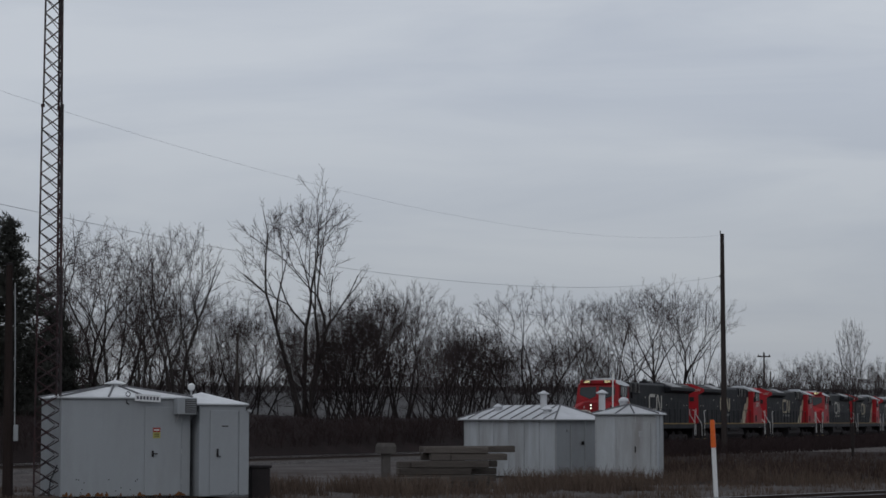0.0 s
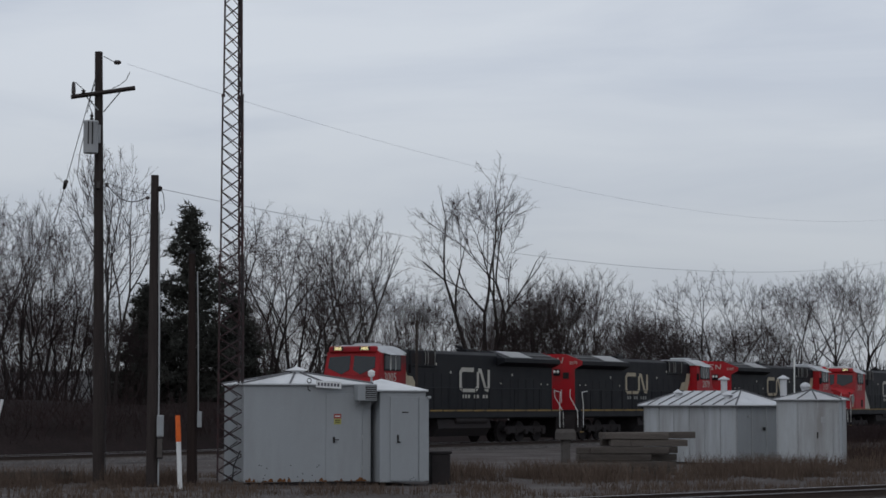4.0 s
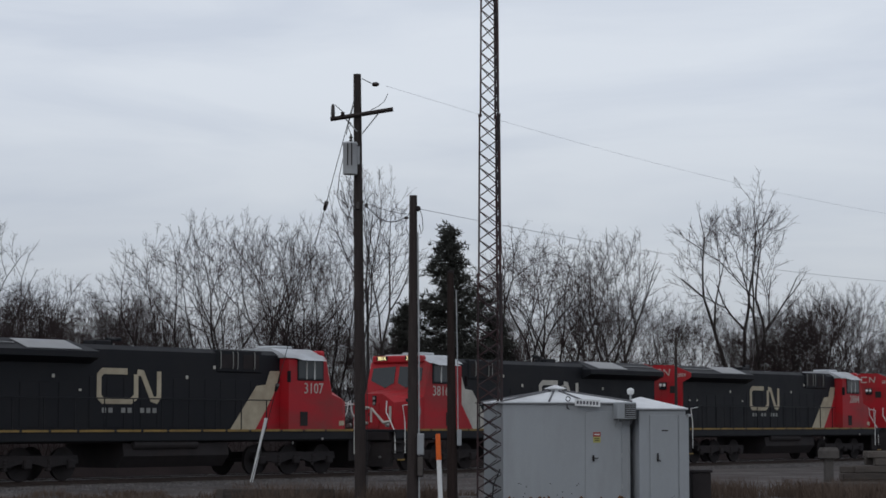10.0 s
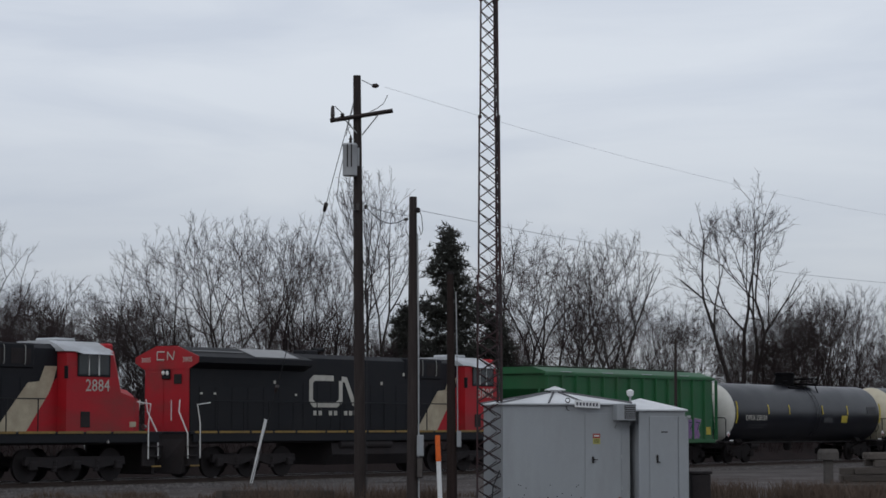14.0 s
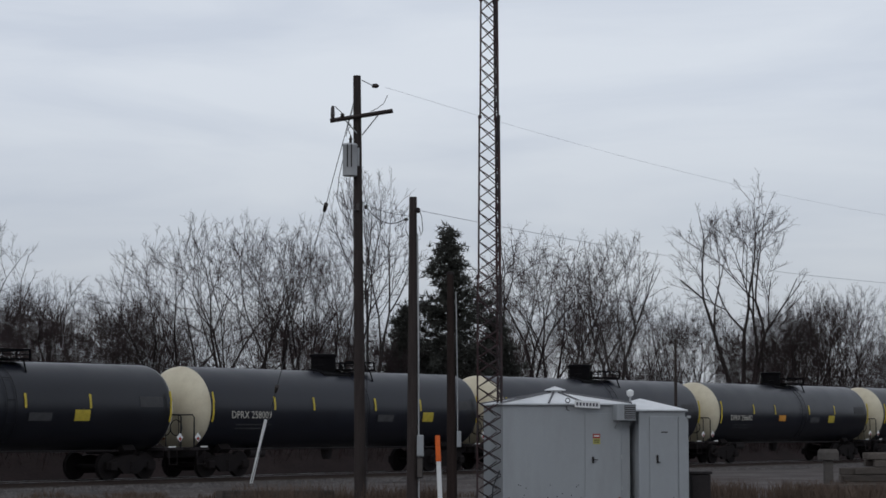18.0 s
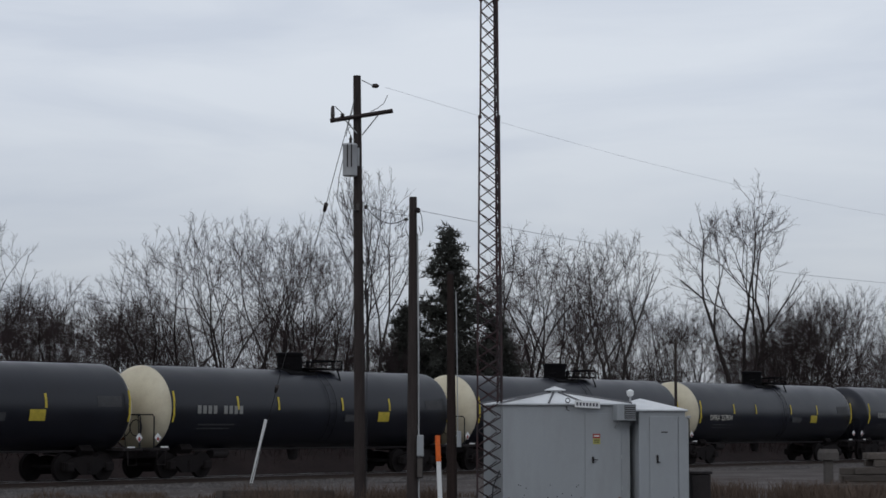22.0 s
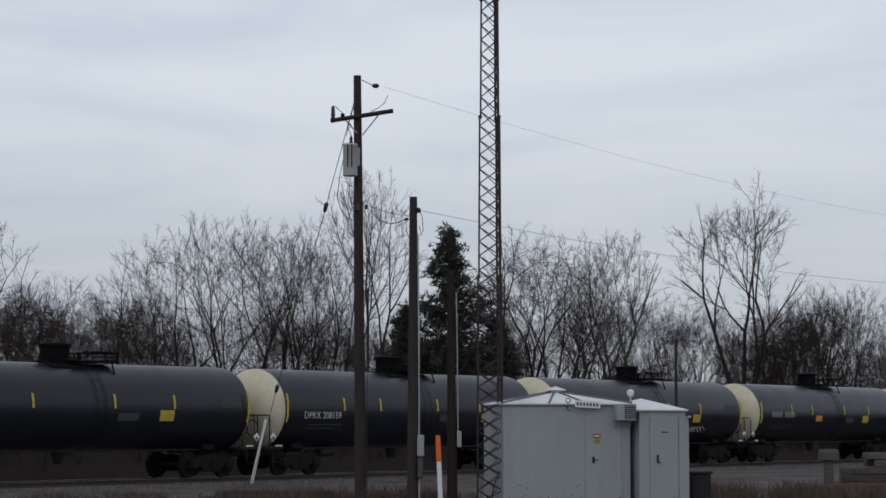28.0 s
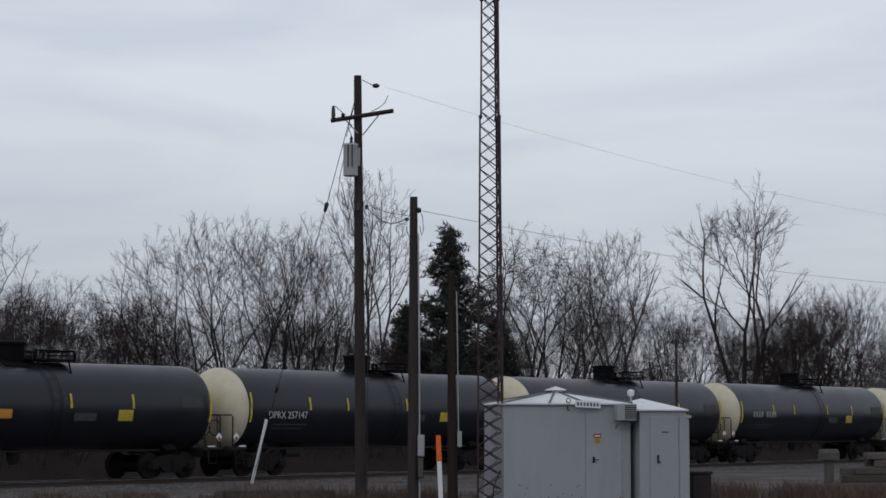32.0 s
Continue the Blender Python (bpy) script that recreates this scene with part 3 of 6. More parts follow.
def tall_store():
    """The taller silver house beside it, seen on its corner."""
    t = thing("pump_house", pose(20.70, 75.6, 0, 0, 0, -25), "silver sheet steel pump house with a hipped roof and vent cowls", "shed")
    w, d, h = 2.10, 1.75, 2.28
    part("inner_body", Geo().box((w / 2, d / 2, h / 2), (w - 0.06, d - 0.06, h - 0.02), 0.01), M_SHED2, t)
    panel_wall(t, (0, 0), (w, 0), h, 3, M_SHED2)
    panel_wall(t, (w, 0), (w, d), h, 2, M_SHED2)
    panel_wall(t, (0, d), (0, 0), h, 2, M_SHED2)
    door = part("door", Geo().box((1.62, -0.05, 1.05), (0.62, 0.03, 1.9), 0.008), M_SHED2, t)
    part("door_handle", Geo().box((1.40, -0.08, 1.05), (0.04, 0.05, 0.22), 0.01), M_UNDER, door)
    part("vent_slot", Geo().box((1.62, -0.07, 1.6), (0.2, 0.01, 0.2)), M_GALV, door)
    hip_roof(t, 0, w, 0, d, h, 0.36, 0.14, M_ROOF2, cap=False)
    part("cowl", Geo().lathe([(2.5, 0.13), (2.68, 0.14), (2.76, 0.19), (2.84, 0.16), (2.90, 0.06), (2.91, 0)], 12, "z", (w * 0.40, d * 0.5, 0)), M_ROOF2, t)
    vent(t, 0.17, 0.24, 2.40, 0.60, 0.12)
    return t


M_RIB = mat("dull_lead_grey_seam", (0.13, 0.13, 0.138), 0.7, 0, 0.2, 3, 30, 0.05)
M_SIGNYELLOW = mat("faded_yellow_sign_enamel", (0.36, 0.34, 0.11), 0.6, 0, 0.15, 6, 40, 0)
M_REDSIGN = mat("red_sign_enamel", (0.30, 0.045, 0.035), 0.5, 0, 0.1, bump=0)
M_PALEINK = mat("faded_grey_ink", (0.10, 0.10, 0.12), 0.6, 0, 0.1, bump=0)
relay_house()
battery_house()
long_store()
tall_store()


# ---------------------------------------------------------------- tower and poles
def lattice_tower():
    t = thing("lattice_tower", pose(1.225, 58.2, 0), "slender three-legged lattice radio tower of rusty steel", "tower")
    # three legs; each section is a little narrower than the one below
    levels = [(0.0, 0.66), (5.95, 0.61), (6.05, 0.57), (10.2, 0.52), (10.3, 0.47), (13.4, 0.43), (17.5, 0.38), (22.0, 0.34)]

    def half(z):
        for (z0, w0), (z1, w1) in zip(levels, levels[1:]):
            if z <= z1:
                return (w0 + (w1 - w0) * (z - z0) / (z1 - z0)) / 2
        return levels[-1][1] / 2

    def leg(i, z):
        r = half(z)
        return [(-r, -0.1, z), (r, -0.16, z), (r * 0.72, r * 1.35, z)][i]
    for i in range(3):
        part("leg", Geo().tube([leg(i, z) for z, _ in levels], 0.034 if i else 0.028, 6), M_TOWER, t)
    step = 0.385
    n = int(22.0 / step)
    for k in range(n):
        z0, z1 = k * step, (k + 1) * step
        for a, b in ((0, 1), (1, 2), (2, 0)):
            g = Geo().tube([leg(a, z0), leg(b, z1)], 0.015, 4).tube([leg(b, z0), leg(a, z1)], 0.015, 4)
            if k < 90:
                part("lattice_brace", g, M_TOWER, t)
    for z in (6.0, 10.25, 13.4):
        for i in range(3):
            x, y, _ = leg(i, z)
            part("flange", Geo().lathe([(z - 0.04, 0.05), (z + 0.04, 0.05)], 8, "z", (x, y, 0)), M_TOWER, t)
    part("coax_cable", Geo().tube([(leg(1, z)[0] - 0.03, leg(1, z)[1] + 0.12, z) for z in (0.1, 4, 8, 13, 18, 22)], 0.016, 5), M_WIRE, t)
    part("base_pad", Geo().box((0, 0.1, 0.03), (0.95, 0.95, 0.12), 0.02), M_CONCRETE, t)
    part("base_cable_loop", Geo().tube([(0.05, -0.2, 0.05), (0.09, -0.22, 0.5), (0.2, -0.2, 0.75), (0.26, -0.2, 0.9)], 0.02, 6), M_WIRE, t)
    return t


def pole_shaft(parent, h, r0, r1, lean, material=None):
    rows = [(lean * k / 8, 0.012 * math.sin(k * 1.3), h * k / 8) for k in range(9)]
    return part("shaft", Geo().tube(rows, r0, 12, r1), material or M_POLE, parent, smooth="auto")


def service_pole():
    t = thing("utility_pole", pose(-2.25, 60.4, -0.3), "tall weathered utility pole with crossarm and transformer", "utility pole")
    pole_shaft(t, 12.02, 0.165, 0.105, -0.13)
    arm = part("crossarm", Geo().tube([(-0.86, -0.17, 10.74), (0.87, -0.17, 11.02)], 0.062, 4), M_POLE, t)
    part("arm_brace", Geo().tube([(0.02, -0.13, 10.35), (0.48, -0.17, 10.92)], 0.018, 5), M_GALV, t)
    part("arm_brace", Geo().tube([(-0.12, -0.13, 10.40), (-0.46, -0.17, 10.78)], 0.018, 5), M_GALV, t)
    part("cutout", Geo().lathe([(0, 0.05), (0.10, 0.06), (0.30, 0.05), (0.36, 0.03)], 8, "z", (-0.79, -0.17, 10.80)), M_PORCELAIN, arm)
    part("arm_insulator", Geo().lathe([(0, 0.04), (0.03, 0.07), (0.06, 0.04), (0.09, 0.07), (0.12, 0.03)], 8, "z", (-0.52, -0.17, 10.83)), M_PORCELAIN, arm)
    can = part("transformer", Geo().lathe([(9.20, 0.17), (9.22, 0.20), (10.02, 0.20), (10.05, 0.215), (10.10, 0.19), (10.12, 0.0)], 18, "z", (-0.31, -0.2, 0)), M_TRANSF, t, "grey pole transformer can", smooth="auto")
    for x in (-0.37, -0.26):
        part("stiffener", Geo().box((x, -0.40, 9.75), (0.03, 0.03, 0.62), 0.005), M_UNDER, can)
    part("bushing", Geo().lathe([(0, 0.03), (0.04, 0.055), (0.08, 0.03), (0.12, 0.055), (0.16, 0.03), (0.22, 0.02)], 8, "z", (-0.29, -0.2, 10.11)), M_PORCELAIN, can)
    part("bracket", Geo().box((-0.15, -0.12, 9.75), (0.2, 0.06, 0.5), 0.01), M_GALV, can)
    part("jumper_wire", Geo().tube([(-0.29, -0.2, 10.33), (-0.36, -0.22, 10.5), (-0.28, -0.22, 10.62), (-0.42, -0.2, 10.72), (-0.52, -0.17, 10.95), (-0.74, -0.17, 11.15)], 0.011, 5), M_WIRE, t)
    part("jumper_wire", Geo().tube([(-0.10, -0.1, 11.60), (-0.2, -0.14, 11.2), (-0.34, -0.2, 10.7), (-0.42, -0.22, 10.3)], 0.010, 5), M_WIRE, t)
    part("jumper_wire", Geo().tube([(0.72, 0, 11.48), (0.62, -0.05, 11.25), (0.45, -0.12, 11.1), (0.25, -0.15, 11.0)], 0.010, 5), M_WIRE, t)
    part("drop_wire", Geo().tube([(-0.45, -0.2, 9.9), (-0.60, -0.2, 9.2), (-0.66, -0.2, 8.6), (-0.55, -0.2, 8.25), (-0.38, -0.18, 8.05), (-0.1, -0.14, 7.95)], 0.010, 5), M_WIRE, t)
    part("drop_wire", Geo().tube([(-0.30, -0.2, 9.2), (-0.34, -0.2, 8.7), (-0.25, -0.18, 8.35), (-0.12, -0.14, 8.2)], 0.010, 5), M_WIRE, t)
    part("spool_rack", Geo().box((-0.10, -0.16, 8.35), (0.10, 0.10, 0.22), 0.02).box((0.13, -0.02, 8.37), (0.10, 0.1, 0.12), 0.02), M_PORCELAIN, t)
    part("dead_end", Geo().tube([(0.0, 0, 11.90), (0.28, 0.0, 11.76)], 0.014, 5), M_GALV, t)
    part("strain_insulator", Geo().lathe([(0, 0.02), (0.03, 0.06), (0.08, 0.06), (0.12, 0.07), (0.16, 0.05), (0.20, 0.02)], 8, "x", (0.28, 0, 11.74)), M_PORCELAIN, t)
    part("ground_wire", Geo().tube([(0.14, -0.10, 7.9), (0.17, -0.12, 4), (0.18, -0.14, 0.4)], 0.009, 4), M_WIRE, t)
    return t


def meter_pole():
    t = thing("utility_pole", pose(-0.80, 57.8, -0.3), "shorter weathered utility pole with meter boxes", "utility pole")
    pole_shaft(t, 8.38, 0.155, 0.10, 0.01)
    part("riser_pipe", Geo().tube([(0.17, -0.06, 0.3), (0.16, -0.06, 4.5), (0.13, -0.06, 7.4)], 0.024, 6), M_GALV, t)
    part("weatherhead", Geo().lathe([(0, 0.03), (0.05, 0.07), (0.12, 0.06), (0.15, 0)], 8, "z", (0.14, -0.06, 7.95)), M_UNDER, t)
    b1 = part("meter_box", Geo().box((0.21, -0.15, 1.85), (0.18, 0.14, 0.56), 0.015), M_GALV, t, "grey steel meter box")
    part("box_lid", Geo().box((0.21, -0.225, 1.85), (0.15, 0.012, 0.50), 0.004), M_SHED, b1)
    b2 = part("switch_box", Geo().box((0.20, -0.15, 1.28), (0.16, 0.14, 0.55), 0.015), M_UNDER, t, "dark steel switch box")
    part("box_lid", Geo().box((0.20, -0.225, 1.28), (0.13, 0.012, 0.48), 0.004), M_CONCRETE, b2)
    part("wire_loop", Geo().tube([(0.16, -0.1, 8.05), (0.24, -0.1, 7.85), (0.27, -0.1, 7.5), (0.22, -0.1, 7.35), (0.17, -0.1, 7.6)], 0.009, 4), M_WIRE, t)
    part("wire_loop", Geo().tube([(-0.02, -0.13, 7.75), (-0.16, -0.12, 7.78), (-0.18, -0.1, 7.5), (-0.1, -0.1, 7.3)], 0.009, 4), M_WIRE, t)
    part("insulator", Geo().lathe([(0, 0.03), (0.05, 0.05), (0.10, 0.03)], 8, "x", (-0.22, -0.05, 7.78)), M_PORCELAIN, t)
    return t


def dark_pole():
    t = thing("utility_pole", pose(0.24, 58.2, -0.3), "short dark creosoted pole with a conduit and a small box", "utility pole")
    pole_shaft(t, 6.36, 0.145, 0.085, -0.05, M_POLE_DARK)
    part("riser_pipe", Geo().tube([(0.15, -0.05, 1.9), (0.13, -0.05, 4.2), (0.10, -0.05, 5.9)], 0.016, 6), M_GALV, t)
    part("junction_box", Geo().box((0.18, -0.1, 2.02), (0.12, 0.10, 0.42), 0.012), M_SHED, t, "small pale junction box")
    part("pole_cap", Geo().lathe([(6.36, 0.10), (6.42, 0.10), (6.44, 0.0)], 10, "z", (-0.05, 0, 0)), M_UNDER, t)
    return t


def far_pole():
    t = thing("utility_pole", pose(45.6, 135.5, -0.3), "bare weathered utility pole beyond the sheds", "utility pole")
    pole_shaft(t, 14.4, 0.20, 0.13, -0.05)
    part("top_pin", Geo().tube([(-0.14, 0, 14.2), (-0.18, 0, 14.6)], 0.03, 6), M_UNDER, t)
    part("insulator", Geo().box((-0.2, 0, 11.66), (0.12, 0.12, 0.14), 0.03), M_PORCELAIN, t)
    return t


def plain_pole(x, y, h, r, label, arm=False):
    t = thing("utility_pole", pose(x, y, -0.3), label, "utility pole")
    pole_shaft(t, h, r, r * 0.7, 0.02)
    if arm:
        part("crossarm", Geo().box((0, 0, h - 0.5), (1.7, 0.14, 0.16), 0.02), M_POLE, t)
        for k in (-0.7, 0.0, 0.7):
            part("insulator", Geo().lathe([(0, 0.05), (0.12, 0.07), (0.2, 0.03)], 6, "z", (k, 0, h - 0.42)), M_PORCELAIN, t)
    return t


def span(name, p, q, sag, r, material, label, n=24):
    p, q = Vector(p), Vector(q)
    pts = [p.lerp(q, k / n) - Vector((0, 0, sag * 4 * (k / n) * (1 - k / n))) for k in range(n + 1)]
    return tagged(part(name, Geo().tube(pts, r, 5), material), label, "cable")


lattice_tower()
service_pole()
meter_pole()
dark_pole()
far_pole()

# wires
span("overhead_wire", (-1.60, 60.4, 11.40), (45.45, 135.5, 14.0), 1.6, 0.004, M_WIRE_PALE, "thin pale overhead wire from the transformer pole")
span("overhead_wire", (-0.62, 57.8, 7.72), (45.4, 135.5, 11.36), 1.4, 0.008, M_WIRE_PALE, "sagging service wire between two poles")
span("service_drop", (-2.10, 60.3, 8.05), (-1.02, 57.8, 7.49), 0.25, 0.014, M_WIRE, "short service wire between the poles", 10)
span("overhead_wire", (-2.05, 60.3, 8.1), (-0.95, 57.9, 7.6), 0.05, 0.008, M_WIRE, "thin wire between the poles", 8)

# guy wire with its strain insulator and white guard
guy_top, guy_low = Vector((-2.42, 60.5, 11.2)), Vector((-6.74, 77.6, 0.0))
guy = thing("guy_wire", pose(0, 0, 0), "steel guy wire with a leaning white guard at its anchor", "guy wire")
part("wire", Geo().tube([guy_top, guy_low], 0.011, 5), M_WIRE, guy)
for k in (0.235, 0.70):
    c = guy_top.lerp(guy_low, k)
    c2 = guy_top.lerp(guy_low, k + 0.016)
    part("strain_insulator", Geo().tube([c, c.lerp(c2, 0.3), c.lerp(c2, 0.7), c2], 0.07, 8, 0.05), M_PORCELAIN, guy)
part("guard", Geo().tube([Vector((-6.20, 77.35, 2.28)), Vector((-6.73, 77.6, 0.0))], 0.055, 8), M_WHITE, guy, "white plastic guy guard, leaning")


def marker_post(x, y, h, lean, group="orange and white marker posts"):
    t = thing("marker_post", pose(x, y, -0.1), "white marker post with an orange cap beside the track", "marker post", group)
    part("post", Geo().tube([(0, 0, 0), (-lean * 0.66, 0, (h + 0.1) * 0.66)], 0.062, 10), M_WHITE, t)
    part("cap", Geo().tube([(-lean * 0.66, 0, (h + 0.1) * 0.66), (-lean * 0.98, 0, h + 0.06), (-lean, 0, h + 0.1)], 0.072, 10, 0.055), M_MARKORANGE, t, "orange marker cap", smooth="auto")


marker_post(-0.06, 55.8, 1.83, 0.08)
marker_post(18.84, 56.7, 2.09, 0.10)


# ---------------------------------------------------------------- old ties, stub post, crate, kerb
def loose_tie(x, y, z, length, rz, ry=0.0, w=0.26, h=0.20, group="weathered ties in the pile"):
    g = Geo().box((0, 0, h / 2), (length, w, h), 0.018)
    ob = part("railway_tie", g, M_TIE, None, at=(x, y, z, 0, ry, rz))
    return tagged(ob, "weathered grey timber railway tie in a loose pile", "railway tie", group)


for row in [(13.3, 65.5, 0.0, 2.9, 1), (13.4, 65.95, 0.0, 2.8, 2), (13.2, 66.4, 0.0, 2.9, 0), (13.2, 65.45, 0.21, 2.7, 2), (13.5, 66.1, 0.21, 2.8, -1),
            (12.9, 65.5, 0.42, 2.2, 1), (13.6, 66.0, 0.42, 2.6, 2), (13.4, 66.4, 0.42, 2.7, 0), (13.35, 65.5, 0.64, 2.4, 1), (13.7, 66.15, 0.64, 2.5, -1),
            (13.05, 65.5, 0.86, 0.62, 2), (14.25, 65.55, 0.86, 1.75, 1), (13.9, 66.2, 0.86, 2.6, 1), (13.55, 65.5, 1.07, 1.95, 1, 0.4), (14.05, 66.0, 1.08, 2.85, 1, -0.6),
            (14.0, 66.4, 1.08, 2.8, 2, -0.4), (11.9, 64.3, -0.02, 2.5, 2), (12.4, 64.7, -0.02, 2.7, -1), (12.0, 64.5, 0.18, 2.3, 3),
            (12.1, 65.6, 0.0, 0.75, 4), (12.12, 65.6, 0.21, 0.7, 2), (12.1, 65.6, 0.42, 0.72, 5), (12.15, 65.6, 0.63, 0.8, 1)]:
    loose_tie(*row)
t_ob = thing("short_post", pose(13.05, 75.0, -0.1, 0, 0, 6), "short stained concrete post with a wider cap", "post")
part("shaft", Geo().box((0, 0, 0.55), (0.28, 0.28, 1.1), 0.02), M_CONCRETE, t_ob)
part("cap", Geo().hull([(sx * 0.29, sy * 0.29, z) for sx in (-1, 1) for sy in (-1, 1) for z in (1.02, 1.26)] + [(sx * 0.24, sy * 0.24, 1.38) for sx in (-1, 1) for sy in (-1, 1)]), M_CONCRETE, t_ob)
t_ob = thing("battery_well", pose(6.86, 59.2, -0.05), "dark square battery well beside the small house", "box")
part("well", Geo().box((0, 0, 0.42), (0.52, 0.60, 0.85), 0.03), M_UNDER, t_ob)
part("lid", Geo().box((0, 0, 0.87), (0.60, 0.68, 0.07), 0.015), M_UNDER, t_ob)
t_ob = thing("timber_crib", pose(-4.6, 61.2, 0.0, 0, 0, 2), "low weathered timber kerb beside the pole", "timber")
part("beam", Geo().box((0, 0, 0.15), (3.2, 0.24, 0.24), 0.02), M_TIE, t_ob)
part("top_board", Geo().box((0, -0.02, 0.285), (3.2, 0.20, 0.03), 0.006), M_CONCRETE, t_ob, "pale weathered board on top")
part("end_post", Geo().box((-1.55, -0.1, 0.1), (0.2, 0.2, 0.4), 0.02), M_TIE, t_ob)


# ---------------------------------------------------------------- trees
def branch(geo, pts, radii, n):
    """A tapering round branch with a radius of its own at every point."""
    m = len(pts)
    k0 = len(geo.v)
    for i, p in enumerate(pts):
        d = pts[min(i + 1, m - 1)] - pts[max(i - 1, 0)]
        d = d.normalized() if d.length > 1e-9 else Vector((0, 0, 1))
        side = d.cross(Vector((0, 0, 1)) if abs(d.z) < 0.9 else Vector((1, 0, 0))).normalized()
        up = side.cross(d)
        for k in range(n):
            q = p + radii[i] * (math.cos(6.28319 * k / n) * side + math.sin(6.28319 * k / n) * up)
            geo.v.append((q.x, q.y, q.z))
    geo.f += [(k0 + i * n + k, k0 + i * n + (k + 1) % n, k0 + (i + 1) * n + (k + 1) % n, k0 + (i + 1) * n + k)
              for i in range(m - 1) for k in range(n)]


def make_tree(seed, shape, lobes, stems, foot, depth, spread, up, shoots, droop):
    """A bare tree ten metres high and ten wide, grown at its true proportion. Its stems rise to the height foot, fork again
    and again inside the crown, which is the union of lobes (x, y, z, rx, ry, rz), and carry shoots with twigs."""
    rng = random.Random(seed)
    wood, twigs = Geo(), Geo()

    def inside(p):
        return p.z < foot * 1.25 or any(((p.x / shape - b[0]) / b[3]) ** 2 + ((p.y / shape - b[1]) / b[4]) ** 2 + ((p.z - b[2]) / b[5]) ** 2 < 1.0 for b in lobes)

    def turned(d, a, phi):
        side = d.cross(Vector((0.3, 0.2, 1)) if abs(d.z) < 0.85 else Vector((1, 0.2, 0))).normalized()
        side = side * math.cos(phi) + d.cross(side) * math.sin(phi)
        return (d * math.cos(a) + side * math.sin(a)).normalized()

    def shoot(p, d, ln, fine):
        e = (d + Vector((rng.gauss(0, 0.12), rng.gauss(0, 0.12), 0.16 - 1.3 * droop))).normalized()
        m = p + d * ln * 0.5
        branch(twigs, [p, m, m + e * ln * 0.5], [0.0066, 0.0056, 0.0042], 3)
        if fine:
            phi = rng.uniform(0, 6.28)
            for f in (0.35, 0.62, 0.85)[:fine]:
                q = p + d * ln * f if f <= 0.5 else m + e * ln * (f - 0.5)
                phi += 3.14 + rng.gauss(0, 0.5)
                branch(twigs, [q, q + turned(e, rng.uniform(0.5, 0.85), phi) * ln * rng.uniform(0.3, 0.55)], [0.0052, 0.0038], 3)

    def grow(p, d, length, r, level, phi):
        n = 3
        pts, rad = [p], [r]
        for k in range(n):
            d = (d + Vector((rng.gauss(0, 0.05), rng.gauss(0, 0.05), up))).normalized()
            pts.append(pts[-1] + d * length / n)
            rad.append(r * (1 - 0.22 * (k + 1) / n))
        branch(wood if r > 0.022 else twigs, pts, rad, 6 if r > 0.06 else (4 if r > 0.025 else 3))
        if not inside(pts[-1]):
            level = min(level, 1) - 1
        if level < depth - 1:
            for k in range(int(shoots + rng.random())):
                f = rng.uniform(0.1, 1.0) * n
                i = min(n - 1, int(f))
                shoot(pts[i].lerp(pts[i + 1], f - i), turned(d, rng.uniform(0.55, 1.0), rng.uniform(0, 6.28)), rng.uniform(0.35, 0.75) * (0.75 + 0.07 * level), 2)
        if level <= 0:
            for k in range(2):
                shoot(pts[-1], turned(d, rng.uniform(0.05, 0.5), rng.uniform(0, 6.28)), rng.uniform(0.35, 0.65), 3)
            return
        phi += 1.57 + rng.gauss(0, 0.4)
        r2 = rad[-1]
        grow(pts[-1], turned(d, rng.uniform(0.12, 0.34), phi), length * rng.uniform(0.80, 0.94), max(0.0066, r2 * 0.90), level - 1, phi)
        grow(pts[-1], turned(d, rng.uniform(0.42, 0.78), phi + 3.14), length * rng.uniform(0.68, 0.88), max(0.0066, r2 * 0.71), level - 1, phi)
        if rng.random() < 0.22:
            grow(pts[2], turned(d, rng.uniform(0.6, 0.95), phi + 1.57), length * rng.uniform(0.5, 0.7), max(0.0066, r2 * 0.5), max(0, level - 2), phi)

    for k, (ox, oy) in enumerate(stems):
        root = Vector((0.10 * ox, 0.10 * oy, -0.3))
        top = Vector((ox, oy, foot * rng.uniform(0.82, 1.12)))
        bow = root.lerp(top, 0.5) + Vector((-0.10 * ox + rng.gauss(0, 0.05), -0.10 * oy + rng.gauss(0, 0.05), 0))
        r0 = 0.120 if len(stems) < 3 else 0.096 - 0.004 * k
        branch(wood, [root, root.lerp(bow, 0.6), bow, top], [r0 * 1.3, r0 * 1.15, r0 * 1.08, r0], 7)
        d = (top - bow).normalized()
        grow(top, d, (10 - foot) * spread, r0 * 0.92, depth, rng.uniform(0, 6.28))
    v = np.array(twigs.v)
    kz, kr = 10.0 / np.quantile(v[:, 2], 0.997), 5.0 / np.quantile(np.hypot(v[:, 0], v[:, 1]), 0.97)
    for g in (wood, twigs):
        g.v = [(p[0] * kr, p[1] * kr, p[2] * kz) for p in g.v]
    return wood, twigs


def ring(n, r, turn=0.4):
    """Where n stems stand apart at the height at which they fork."""
    return [(r * (1 - 0.25 * (k % 2)) * math.cos(6.283 * k / n + turn), r * (1 - 0.25 * (k % 2)) * math.sin(6.283 * k / n + turn)) for k in range(n)]


TREE_BANK = {}


